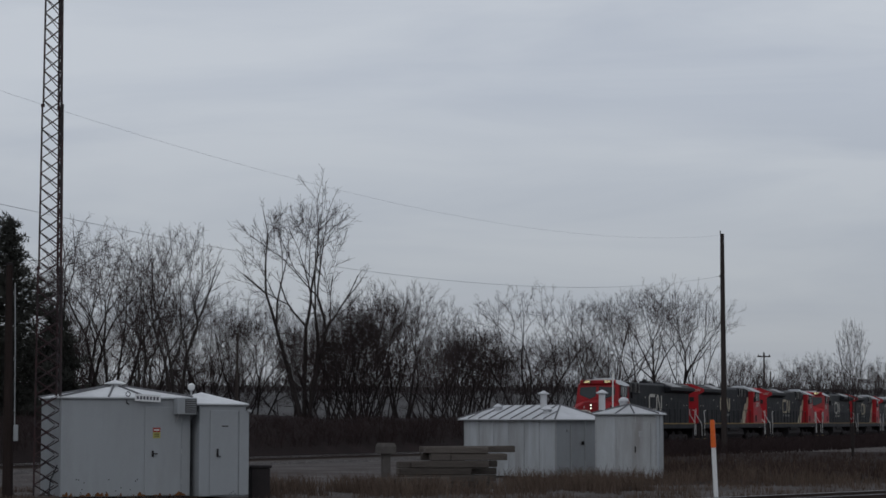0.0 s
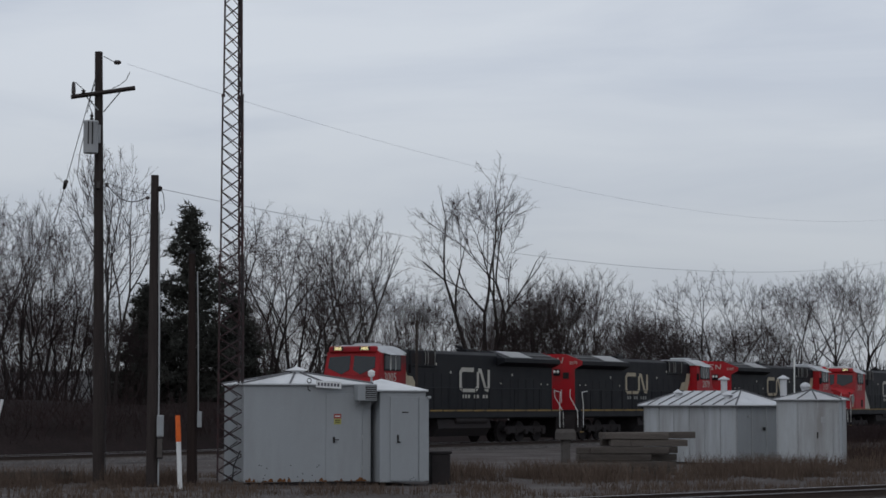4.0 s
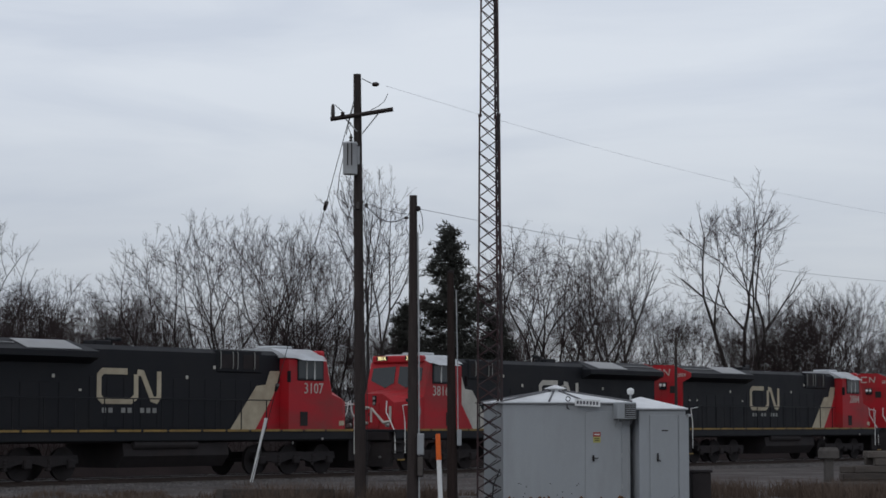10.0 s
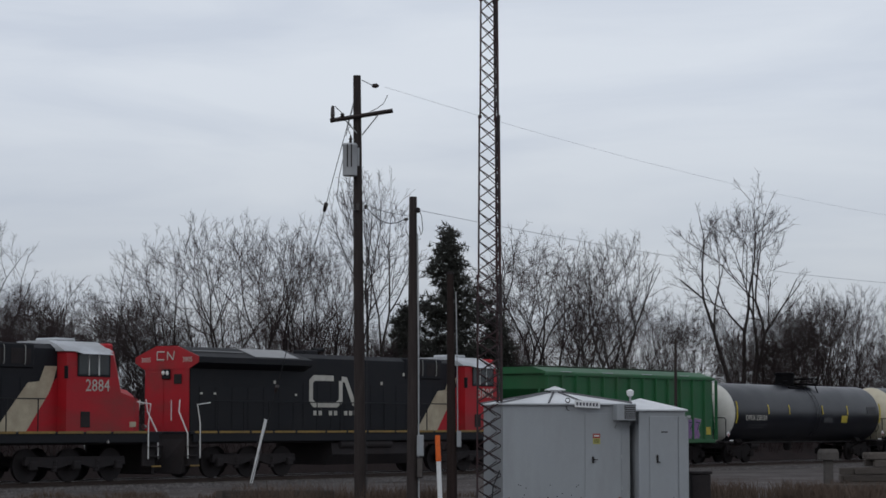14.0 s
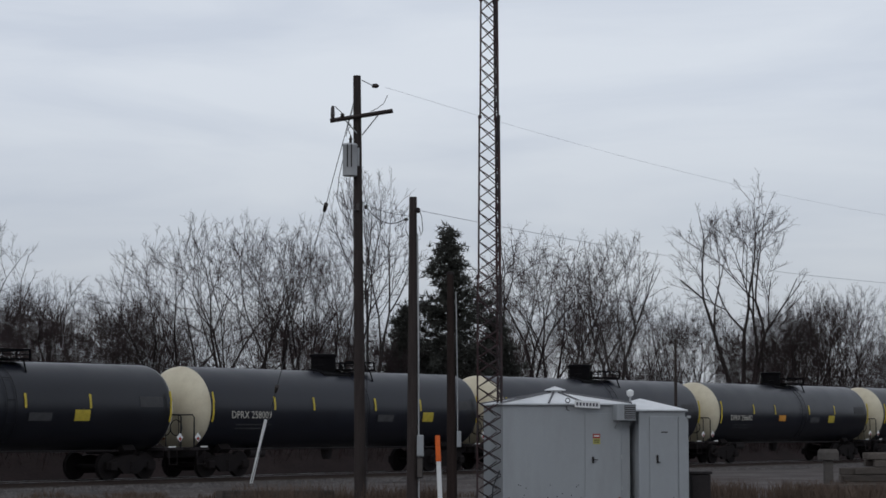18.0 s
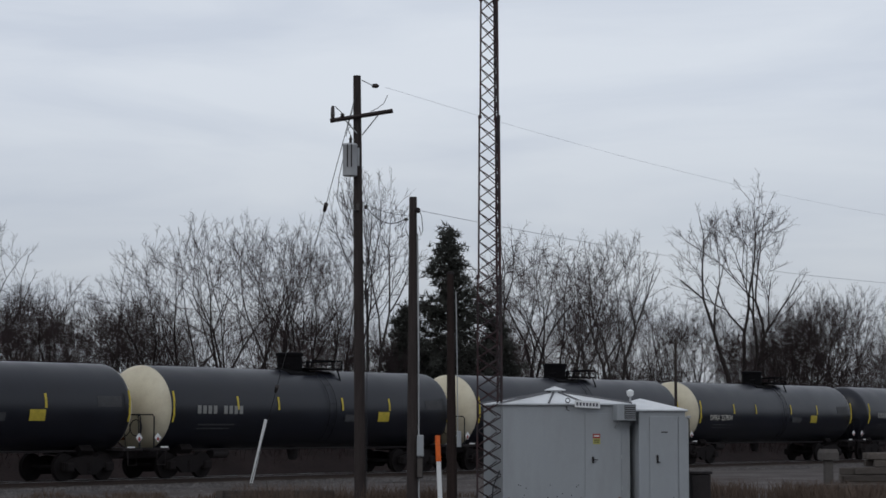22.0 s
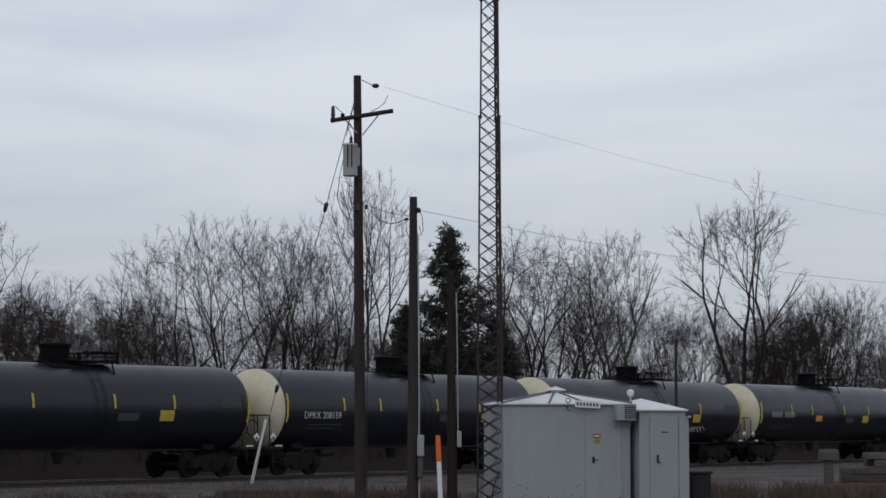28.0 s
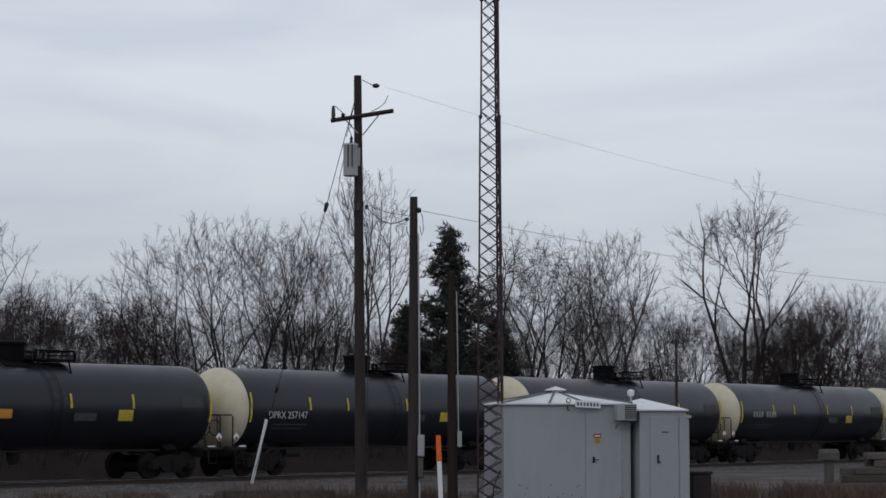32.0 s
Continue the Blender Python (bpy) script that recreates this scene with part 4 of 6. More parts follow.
def tree(kind, x, y, h, width, rz=0.0, label="bare grey brown tree in winter", z=0.0):
    """A bare tree; alike ones share their meshes at their own size."""
    seed, again, light, form = kind
    seed += 100 * (int(abs(x * 7 + y * 3)) % again)
    if seed not in TREE_BANK:
        wood, twigs = make_tree(seed, *form)
        TREE_BANK[seed] = (wood.mesh("trunk", M_BARK2 if light else M_BARK), twigs.mesh("crown", M_TWIG))
    t = thing("tree", pose(x, y, z, 0, 0, rz if again > 1 else 0.0), label, "tree", "bare trees behind the line")
    for name, me in zip(("trunk", "crown"), TREE_BANK[seed]):
        ob = new(name, me)
        ob.parent = t
        ob.scale = (width / 10.0, width / 10.0, h / 10.0)
    return t


# seed, how many of the kind are grown, paler bark, and the form:
# width to height, crown lobes, stems, height of the fork, forks, first length, lift, shoots, droop
K_ROUND = (11, 3, False, (0.92, [(0, 0, 5.6, 5.0, 5.0, 4.5)], ring(4, 1.05), 2.5, 6, 0.235, 0.022, 0.5, 0.0))
K_BIG = (23, 1, True, (0.46, [(-2.9, 0, 6.3, 2.2, 2.6, 3.1), (0.9, 0, 6.5, 2.9, 3.2, 3.6), (2.6, 0, 5.6, 2.6, 2.0, 1.9), (0, 0, 4.0, 2.5, 2.5, 2.0)],
                       [(-0.60, 0.1), (0.05, 0.25), (0.28, -0.25), (0.50, 0.1)], 2.9, 6, 0.245, 0.040, 2.3, 0.0))
K_SLIM = (31, 3, True, (0.42, [(0, 0, 5.8, 4.8, 4.8, 4.3)], ring(3, 0.35), 2.8, 6, 0.24, 0.075, 1.4, 0.0))
K_ROUND2 = (47, 2, False, (0.90, [(0, 0, 5.5, 5.0, 5.0, 4.6)], ring(2, 0.5), 2.2, 7, 0.235, 0.006, 1.4, 0.02))
K_BUSH = (53, 2, False, (0.95, [(0, 0, 4.7, 5.0, 5.0, 5.3)], ring(6, 1.1), 1.3, 6, 0.24, 0.02, 1.8, 0.0))
K_ARCH = (61, 2, False, (0.78, [(0, 0, 6.0, 5.0, 5.0, 4.1)], ring(4, 1.1), 3.6, 6, 0.26, -0.05, 1.6, 0.22))
K_VASE2 = (71, 2, False, (0.72, [(0, 0, 5.8, 5.0, 5.0, 4.3)], ring(4, 0.9), 2.6, 6, 0.235, 0.03, 1.5, 0.0))
K_DENSE = (83, 2, False, (0.85, [(0, 0, 5.4, 5.0, 5.0, 4.7)], ring(5, 1.0), 1.7, 6, 0.22, 0.0, 3.6, 0.0))


for kind, x, y, h, width in [
        (K_SLIM, -21.2, 98.9, 11.8, 5.8),
        (K_DENSE, -17.7, 90.2, 7.9, 5.3),
        (K_DENSE, -17.5, 95.5, 8.0, 5.6),
        (K_ARCH, -17.9, 100.1, 8.8, 7.2),
        (K_DENSE, -17.9, 110.1, 8.4, 5.1),
        (K_ARCH, -19.4, 100.6, 9.0, 5.6),
        (K_DENSE, -18.7, 101.4, 8.2, 5.0),
        (K_ROUND2, -17.6, 117.2, 9.0, 6.7),
        (K_BUSH, -16.9, 124.8, 9.2, 6.3),
        (K_ROUND, -11.9, 103.0, 11.4, 9.8),
        (K_ROUND, -10.1, 108.9, 12.4, 10.4),
        (K_ROUND, -8.1, 114.9, 13.0, 10.9),
        (K_VASE2, -6.5, 120.4, 13.0, 7.4),
        (K_DENSE, -15.6, 113.0, 9.4, 6.0),
        (K_BUSH, -14.4, 118.2, 9.7, 7.8),
        (K_BUSH, -7.0, 128.0, 9.4, 7.4),
        (K_SLIM, -3.7, 110.8, 15.1, 5.5),
        (K_BUSH, -17.6, 97.1, 7.5, 6.1),
        (K_DENSE, -5.1, 120.6, 8.0, 5.1),
        (K_DENSE, -2.1, 128.0, 8.4, 6.4),
        (K_DENSE, 2.6, 134.3, 8.7, 7.2),
        (K_ARCH, 4.3, 126.5, 13.4, 10.2),
        (K_ARCH, 6.9, 140.0, 14.2, 10.0),
        (K_SLIM, 8.8, 139.3, 12.9, 5.2),
        (K_SLIM, 10.4, 134.8, 13.9, 6.9),
        (K_VASE2, 11.1, 155.8, 11.4, 8.9),
        (K_DENSE, 14.0, 152.9, 11.4, 7.1),
        (K_DENSE, 17.5, 154.3, 11.0, 7.8),
        (K_BUSH, 5.6, 148.3, 12.5, 10.3),
        (K_BUSH, 9.3, 160.0, 11.6, 9.9),
        (K_BUSH, 13.6, 162.5, 10.9, 9.4),
        (K_BUSH, 16.2, 159.2, 9.9, 9.8),
        (K_BIG, 20.2, 148.4, 18.7, 9.0),
        (K_DENSE, 24.0, 149.1, 10.8, 7.0),
        (K_DENSE, 22.8, 153.0, 9.6, 7.4),
        (K_DENSE, 25.2, 155.0, 10.8, 6.8),
        (K_BUSH, 20.4, 155.0, 8.8, 7.4),
        (K_BUSH, -4.2, 123.2, 8.6, 5.2),
        (K_DENSE, -3.2, 119.4, 7.2, 4.6),
        (K_DENSE, 26.4, 151.6, 11.3, 6.6),
        (K_DENSE, 21.5, 148.0, 10.0, 8.6),
        (K_DENSE, 26.5, 159.7, 10.8, 8.1),
        (K_ROUND, 29.8, 164.1, 12.7, 11.1),
        (K_BUSH, 37.3, 191.0, 12.5, 9.0),
        (K_ROUND2, 39.5, 187.2, 10.8, 8.2),
        (K_ROUND2, 46.5, 210.1, 10.5, 10.2),
        (K_ROUND, 43.1, 178.7, 13.3, 13.1),
        (K_BUSH, 49.4, 193.8, 9.9, 10.0),
        (K_ROUND, 51.8, 186.9, 13.1, 12.0),
        (K_ROUND, 57.2, 196.0, 14.3, 12.6),
        (K_ROUND, 63.3, 204.2, 15.7, 15.2),
        (K_ROUND, 70.0, 218.3, 15.6, 8.8),
        (K_DENSE, 51.9, 200.6, 10.2, 10.4),
        (K_DENSE, 42.5, 188.0, 9.1, 8.9),
        (K_BUSH, 79.5, 231.1, 9.4, 9.2),
        (K_BUSH, 57.3, 214.5, 10.2, 10.2),
        (K_DENSE, 90.5, 260.0, 10.1, 6.3),
        (K_DENSE, 112.8, 300.0, 11.3, 8.3),
        (K_DENSE, 116.3, 300.0, 11.8, 9.3),
        (K_DENSE, 118.1, 290.0, 10.1, 9.0),
        (K_DENSE, 125.7, 300.0, 11.4, 9.3),
        (K_SLIM, 48.1, 120.0, 7.9, 2.3),
        (K_DENSE, 121.2, 330.0, 9.8, 6.9),
]:
    tree(kind, x, y, h, width, (x * 37 + y * 11) % 360)


def brush_strip(name, s0, s1, b0, b1, h0, h1, count, seed, label):
    """A belt of thin bare stems along the line, too many to count."""
    rng = random.Random(seed)
    g = Geo()
    for k in range(count):
        p = along(rng.uniform(s0, s1), rng.uniform(b0, b1), -0.05)
        h = rng.uniform(h0, h1)
        for j in range(3):
            d = Vector((rng.gauss(0, 0.28), rng.gauss(0, 0.28), 1))
            q = p + d * h * 0.55 * rng.uniform(0.7, 1.1)
            e = q + Vector((rng.gauss(0, 0.35), rng.gauss(0, 0.35), 0.8)) * h * 0.45
            g.tube([p, q, e], 0.022, 3, 0.006, cap=False)
            for i in range(2):
                m = q.lerp(e, rng.random() * 0.7)
                g.tube([m, m + Vector((rng.gauss(0, 0.5), rng.gauss(0, 0.5), 0.7)) * h * 0.3], 0.010, 3, 0.005, cap=False)
    tagged(part(name, g, M_BRUSH), label, "brush", kind="stuff")


def grass_patch(name, boxes, count, h0, h1, seed, label, material=None):
    """Blades of dead grass over stretches of the ground."""
    rng = random.Random(seed)
    g = Geo()
    for k in range(count):
        x0, x1, y0, y1 = boxes[k % len(boxes)]
        x, y = rng.uniform(x0, x1), rng.uniform(y0, y1)
        if noise.noise(Vector((x * 0.6, y * 0.35, 7.0))) < -0.12:
            continue
        z = ground_height(x, y)
        for j in range(3):
            h, a = rng.uniform(h0, h1), rng.uniform(0, 6.283)
            lx, ly, w = rng.gauss(0, 0.22) * h, rng.gauss(0, 0.22) * h, 0.010
            dx, dy = math.cos(a) * w, math.sin(a) * w
            px, py = x + rng.gauss(0, 0.05), y + rng.gauss(0, 0.05)
            g.add([(px - dx, py - dy, z - 0.02), (px + dx, py + dy, z - 0.02), (px + lx * 0.5 + dx * 0.7, py + ly * 0.5 + dy * 0.7, z + h * 0.6),
                   (px + lx * 0.5 - dx * 0.7, py + ly * 0.5 - dy * 0.7, z + h * 0.6), (px + lx * 1.4, py + ly * 1.4, z + h)],
                  [(0, 1, 2, 3), (3, 2, 4)])
    tagged(part(name, g, material or M_GRASS), label, "grass", kind="stuff")


def pine(x, y, h, width):
    """A dark dense pine: whorls of drooping branches with needle tufts."""
    t = thing("pine_tree", pose(x, y, -0.1), "dark green pine with an uneven crown", "tree")
    rng = random.Random(int(h * 10))
    part("trunk", Geo().tube([(0, 0, 0), (0.1, 0, h * 0.5), (0.05, 0.05, h * 0.97)], 0.22, 8, 0.03), M_BARK, t)
    limbs, tufts = Geo(), Geo()
    for k in range(150):
        f = (k + rng.random()) / 150
        z = h * (0.06 + 0.92 * f)
        lobe = 0.78 + 0.55 * noise.noise(Vector((k * 0.13, 2.0, 0.0)))
        reach = width * 0.5 * (0.03 + 0.97 * (1 - f) ** 0.9) * rng.uniform(0.45, 1.25) * lobe
        if 0.70 < f < 0.76:
            reach *= 0.7
        a = k * 2.399 + rng.random() * 0.6
        e = Vector((math.cos(a) * reach, math.sin(a) * reach, z + reach * rng.uniform(-0.05, 0.35)))
        s = Vector((0.05, 0, z))
        limbs.tube([s, s.lerp(e, 0.5) + Vector((0, 0, 0.1)), e], 0.03, 3, 0.008, cap=False)
        m = int(10 + 13 * reach)
        for i in range(m):
            c = s.lerp(e, rng.uniform(0.25, 1.1)) + Vector((rng.gauss(0, 0.22), rng.gauss(0, 0.22), rng.gauss(0, 0.16)))
            for j in range(8):
                d = Vector((rng.gauss(0, 1), rng.gauss(0, 1), rng.gauss(0.35, 0.8))).normalized() * rng.uniform(0.2, 0.42)
                w = d.cross(Vector((rng.gauss(0, 1), rng.gauss(0, 1), rng.gauss(0, 1)))).normalized() * 0.035
                tufts.add([c - w, c + w, c + d], [(0, 1, 2)])
    part("limb_frame", limbs, M_BARK, t)
    part("crown", tufts, M_PINE, t, "dense dark green needles")


pine(0.3, 122.0, 13.2, 11.0)
pine(3.0, 125.0, 8.2, 7.0)
pine(-2.0, 121.5, 8.7, 7.6)
plain_pole(92.7, 260.0, 10.8, 0.14, "distant utility pole with a crossarm", True)
plain_pole(107.9, 300.0, 9.4, 0.14, "distant bare utility pole")
plain_pole(10.0, 95.0, 6.1, 0.08, "thin weathered post behind the line")

mast = thing("flag_mast", pose(23.1, 82.0, -0.1), "thin pale metal mast behind the tool house", "mast")
part("shaft", Geo().tube([(0, 0, 0), (0.02, 0, 3.95)], 0.035, 8, 0.026), M_RAILING, mast)
part("cap", Geo().lathe([(3.93, 0.04), (3.98, 0.045), (4.02, 0.0)], 8, "z", (0.02, 0, 0)), M_GALV, mast)

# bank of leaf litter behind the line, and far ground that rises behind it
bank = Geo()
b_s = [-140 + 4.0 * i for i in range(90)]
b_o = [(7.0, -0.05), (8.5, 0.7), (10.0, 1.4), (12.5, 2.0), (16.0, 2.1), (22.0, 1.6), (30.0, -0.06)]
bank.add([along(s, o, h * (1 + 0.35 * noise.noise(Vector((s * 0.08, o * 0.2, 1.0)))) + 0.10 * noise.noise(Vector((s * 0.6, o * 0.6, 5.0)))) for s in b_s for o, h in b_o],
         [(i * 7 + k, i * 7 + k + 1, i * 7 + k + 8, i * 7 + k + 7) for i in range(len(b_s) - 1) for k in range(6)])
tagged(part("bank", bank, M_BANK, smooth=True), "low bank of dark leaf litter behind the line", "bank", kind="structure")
rise = Geo()
r_x = [-400 + 25.0 * i for i in range(46)]
r_y = [(250, -0.1), (300, 2.6), (380, 6.5), (480, 9.5), (700, 10.0), (900, -1)]
rise.add([(x, y, h + 0.6 * noise.noise(Vector((x * 0.01, y * 0.01, 2.0)))) for x in r_x for y, h in r_y],
         [(i * 6 + k, i * 6 + 6 + k, i * 6 + 7 + k, i * 6 + k + 1) for i in range(len(r_x) - 1) for k in range(5)])
tagged(part("far_field", rise, M_FIELD, smooth=True), "pale stubble field on rising ground", "field", kind="structure")

# the far wood on the rise: a belt of many bare stems
rng_w = random.Random(77)
wood_belt = Geo()
for k in range(2600):
    x = rng_w.uniform(-190, 330)
    y = rng_w.uniform(390, 450)
    h = rng_w.uniform(3.5, 7.0)
    p = Vector((x, y, 5.0))
    for j in range(4):
        e = p + Vector((rng_w.gauss(0, 1.1), rng_w.gauss(0, 1.1), h * rng_w.uniform(0.7, 1.0)))
        wood_belt.tube([p, p.lerp(e, 0.5) + Vector((rng_w.gauss(0, 0.3), 0, 0)), e], 0.10, 3, 0.03, cap=False)
tagged(part("far_wood", wood_belt, M_WOODS), "far belt of bare woodland", "woods", kind="stuff")

patch = Geo()
f_x, f_y = [15.0 + 2.2 * i for i in range(32)], [66.0 + 2.5 * i for i in range(30)]
for x in f_x:
    for y in f_y:
        edge = 0.05 * noise.noise(Vector((x * 0.35, y * 0.25, 4.0))) + 0.02 * noise.noise(Vector((x * 1.3, y * 1.1, 9.0)))
        off = min((x - TRACK[0]) * SU - (y - TRACK[1]) * CU - 5.0, (x - 15.0) * 0.8, (y - 66.0) * 0.8)
        patch.v.append((x, y, ground_height(x, y) + edge + max(-0.6, min(0.03, 0.04 * (off - 2.5)))))
nf = len(f_y)
patch.f += [(i * nf + k, i * nf + nf + k, i * nf + nf + k + 1, i * nf + k + 1) for i in range(len(f_x) - 1) for k in range(nf - 1)]
tagged(part("field", patch, M_SOIL, smooth=True), "dark soil with dead grass beyond the sheds", "field", kind="structure")

rng_t = random.Random(21)
for k in range(86):
    s = -62 + 3.3 * k + rng_t.uniform(-1.5, 1.5)
    p = along(s, rng_t.uniform(28, 58))
    kind = (K_BUSH, K_ROUND2, K_DENSE, K_VASE2)[k % 4]
    h = rng_t.uniform(5.0, 7.5) * (0.8 + 0.004 * p.y)
    if s > 45 and k % 2:
        continue
    tree(kind, p.x, p.y, h, h * rng_t.uniform(0.75, 1.0), rng_t.uniform(0, 360), "small bare tree in the scrub behind the line")

brush_strip("brush", -40, 150, 8, 15, 1.2, 2.8, 4200, 3, "dense reddish brown bare brush along the bank")
brush_strip("brush", -60, 42, 14, 34, 2.2, 4.6, 2600, 4, "taller bare brush under the trees")
brush_strip("brush", 42, 190, 12, 30, 1.0, 2.9, 2800, 5, "thin bare brush on top of the bank")
brush_strip("brush", 56, 170, -13, -4.5, 0.35, 1.1, 3600, 9, "low brown brush in front of the line")
rng_g = random.Random(12)
stones = Geo()
for k in range(11000):
    x, y = rng_g.uniform(-16, 36), rng_g.uniform(48, 80)
    if noise.noise(Vector((x * 0.3, y * 0.2, 3.0))) < -0.05:
        continue
    z, r = ground_height(x, y), rng_g.uniform(0.02, 0.06)
    stones.add([(x - r, y, z), (x, y - r, z), (x + r * 1.2, y, z), (x, y + r, z), (x + r * 0.2, y, z + r * 0.8)], [(0, 1, 4), (1, 2, 4), (2, 3, 4), (3, 0, 4)])
tagged(part("gravel", stones, M_STONE), "loose grey gravel on the ground", "gravel", kind="stuff")
for k in range(14000):
    s_at, o = rng_g.uniform(-22, 60), rng_g.uniform(-3.3, 1.6)
    if k == 0:
        stones = Geo()
    p, r = along(s_at, o, 0.06 if abs(o) < 1.9 else 0.06 - 0.05 * (abs(o) - 1.9)), rng_g.uniform(0.025, 0.06)
    stones.add([(p.x - r, p.y, p.z), (p.x, p.y - r, p.z), (p.x + r * 1.2, p.y, p.z), (p.x, p.y + r, p.z), (p.x + r * 0.2, p.y, p.z + r)], [(0, 1, 4), (1, 2, 4), (2, 3, 4), (3, 0, 4)])
tagged(part("ballast_stones", stones, M_STONE), "loose ballast stones along the main line", "ballast", kind="stuff")
grass_patch("dry_grass", [(-14, 34, 47, 58), (-14, 34, 50, 57), (7, 36, 57, 72), (-12, 1, 57, 66)], 15000, 0.05, 0.24, 6, "dead tan grass among the gravel")
grass_patch("rough_field", [(24, 64, 74, 128), (22, 50, 70, 100)], 15000, 0.12, 0.45, 18, "rough brown dead grass beyond the sheds", M_GRASS_DARK)
grass_patch("tall_weeds", [(9, 19, 62.5, 65.0), (17, 27, 69, 74), (7, 12, 59, 67), (24, 40, 66, 95), (-6, 0, 58, 63), (9, 20, 60, 64), (16, 27, 66, 73)], 6000, 0.15, 0.62, 8, "tall dry brown weeds round the tie pile and sheds")


# ---------------------------------------------------------------- rolling stock
def wheelset(parent, x, r, material, gauge=0.76):
    p = part("wheelset", Geo().tube([(x, -0.95, r), (x, 0.95, r)], 0.08, 8), material, parent)
    for y in (-gauge, gauge):
        part("wheel", Geo().lathe([(-0.07, r * 0.5), (-0.07, r), (0.045, r), (0.05, r + 0.025), (0.075, r + 0.02), (0.075, r * 0.5)], 24, "y", (x, y, r)), material, p)


def truck(parent, x, axles, r, y=1.02, material=None):
    """A bogie: wheelsets, side frames with axle boxes and springs."""
    material = material or M_UNDER
    for a in axles:
        wheelset(parent, x + a, r, material)
    lo, hi = min(axles), max(axles)
    for s in (-1, 1):
        g = Geo()
        if len(axles) == 2:
            poly = [(lo - 0.25, r - 0.10), (lo - 0.25, r + 0.16), (lo + 0.25, r + 0.30), (0, r + 0.38), (hi - 0.25, r + 0.30), (hi + 0.25, r + 0.16), (hi + 0.25, r - 0.10),
                    (hi - 0.25, r - 0.02), (0.35, r - 0.25), (-0.35, r - 0.25), (lo + 0.25, r - 0.02)]
        else:
            poly = [(lo - 0.35, r + 0.02), (lo - 0.30, r + 0.28), (hi + 0.30, r + 0.28), (hi + 0.35, r + 0.02), (hi - 0.5, r - 0.05), (0.9, r - 0.12), (0.3, r + 0.02),
                    (-0.3, r + 0.02), (-0.9, r - 0.12), (lo + 0.5, r - 0.05)]
        g.prism([(x + a, z) for a, z in poly], s * y - 0.07, s * y + 0.07, "y")
        f = part("side_frame", g, material, parent)
        for a in axles:
            part("axle_box", Geo().box((x + a, s * (y + 0.06), r), (0.34, 0.2, 0.30), 0.04), material, f)
        for a in [(axles[i] + axles[i + 1]) / 2 for i in range(len(axles) - 1)]:
            part("spring", Geo().lathe([(r - 0.22 + 0.05 * i, 0.09 + 0.02 * (i % 2)) for i in range(9)], 8, "z", (x + a, s * (y + 0.02), 0)), material, f)


def coupler(parent, x, d):
    part("coupler", Geo().box((x - d * 0.25, 0, 0.86), (0.7, 0.20, 0.24), 0.03).box((x + d * 0.08, 0.03, 0.86), (0.26, 0.34, 0.30), 0.05), M_UNDER, parent)


def ribbon(parent, pts, w, y, s, material, name="logo_bar"):
    """A flat bar of constant width through pts (x, z) on the side y, mitred at its bends."""
    pts = [Vector(p) for p in pts]
    left, right = [], []
    for i, p in enumerate(pts):
        a = (p - pts[i - 1]).normalized() if i else None
        b = (pts[i + 1] - p).normalized() if i < len(pts) - 1 else None
        d = (a + b).normalized() if a and b else (a or b)
        nrm = Vector((-d.y, d.x))
        k = 1.0 if not (a and b) else 1.0 / max(0.55, nrm.dot(Vector((-a.y, a.x))))
        left.append(p + nrm * w / 2 * k)
        right.append(p - nrm * w / 2 * k)
    n = len(pts)
    v = [(q.x, y, q.y) for q in left + right] + [(q.x, y + s * 0.012, q.y) for q in left + right]
    f = []
    for i in range(n - 1):
        f += [(i, i + 1, n + i + 1, n + i), (2 * n + i, 3 * n + i, 3 * n + i + 1, 2 * n + i + 1), (i, 2 * n + i, 2 * n + i + 1, i + 1), (n + i, n + i + 1, 3 * n + i + 1, 3 * n + i)]
    return part(name, Geo().add(v, f), material, parent)


def emblem(parent, xc, zc, w, h, y, s, bar, material):
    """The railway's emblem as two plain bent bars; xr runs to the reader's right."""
    def px(u):
        return xc + u * w * (-s)
    ribbon(parent, [(px(-0.04), zc + h * .42), (px(-0.42), zc + h * .42), (px(-0.48), zc + h * .30), (px(-0.48), zc - h * .30), (px(-0.42), zc - h * .42), (px(0.02), zc - h * .42),
                    (px(0.10), zc - h * .30), (px(0.10), zc + h * .34)], bar, y, s, material)
    ribbon(parent, [(px(0.12), zc + h * .40), (px(0.20), zc + h * .38), (px(0.36), zc - h * .36), (px(0.43), zc - h * .40), (px(0.47), zc - h * .28), (px(0.47), zc + h * .44)], bar, y, s, material)


def panel(parent, poly, y, s, material, name, label=""):
    g = Geo().prism(poly, y, y + s * 0.008, "y")
    return part(name, g, material, parent, label)


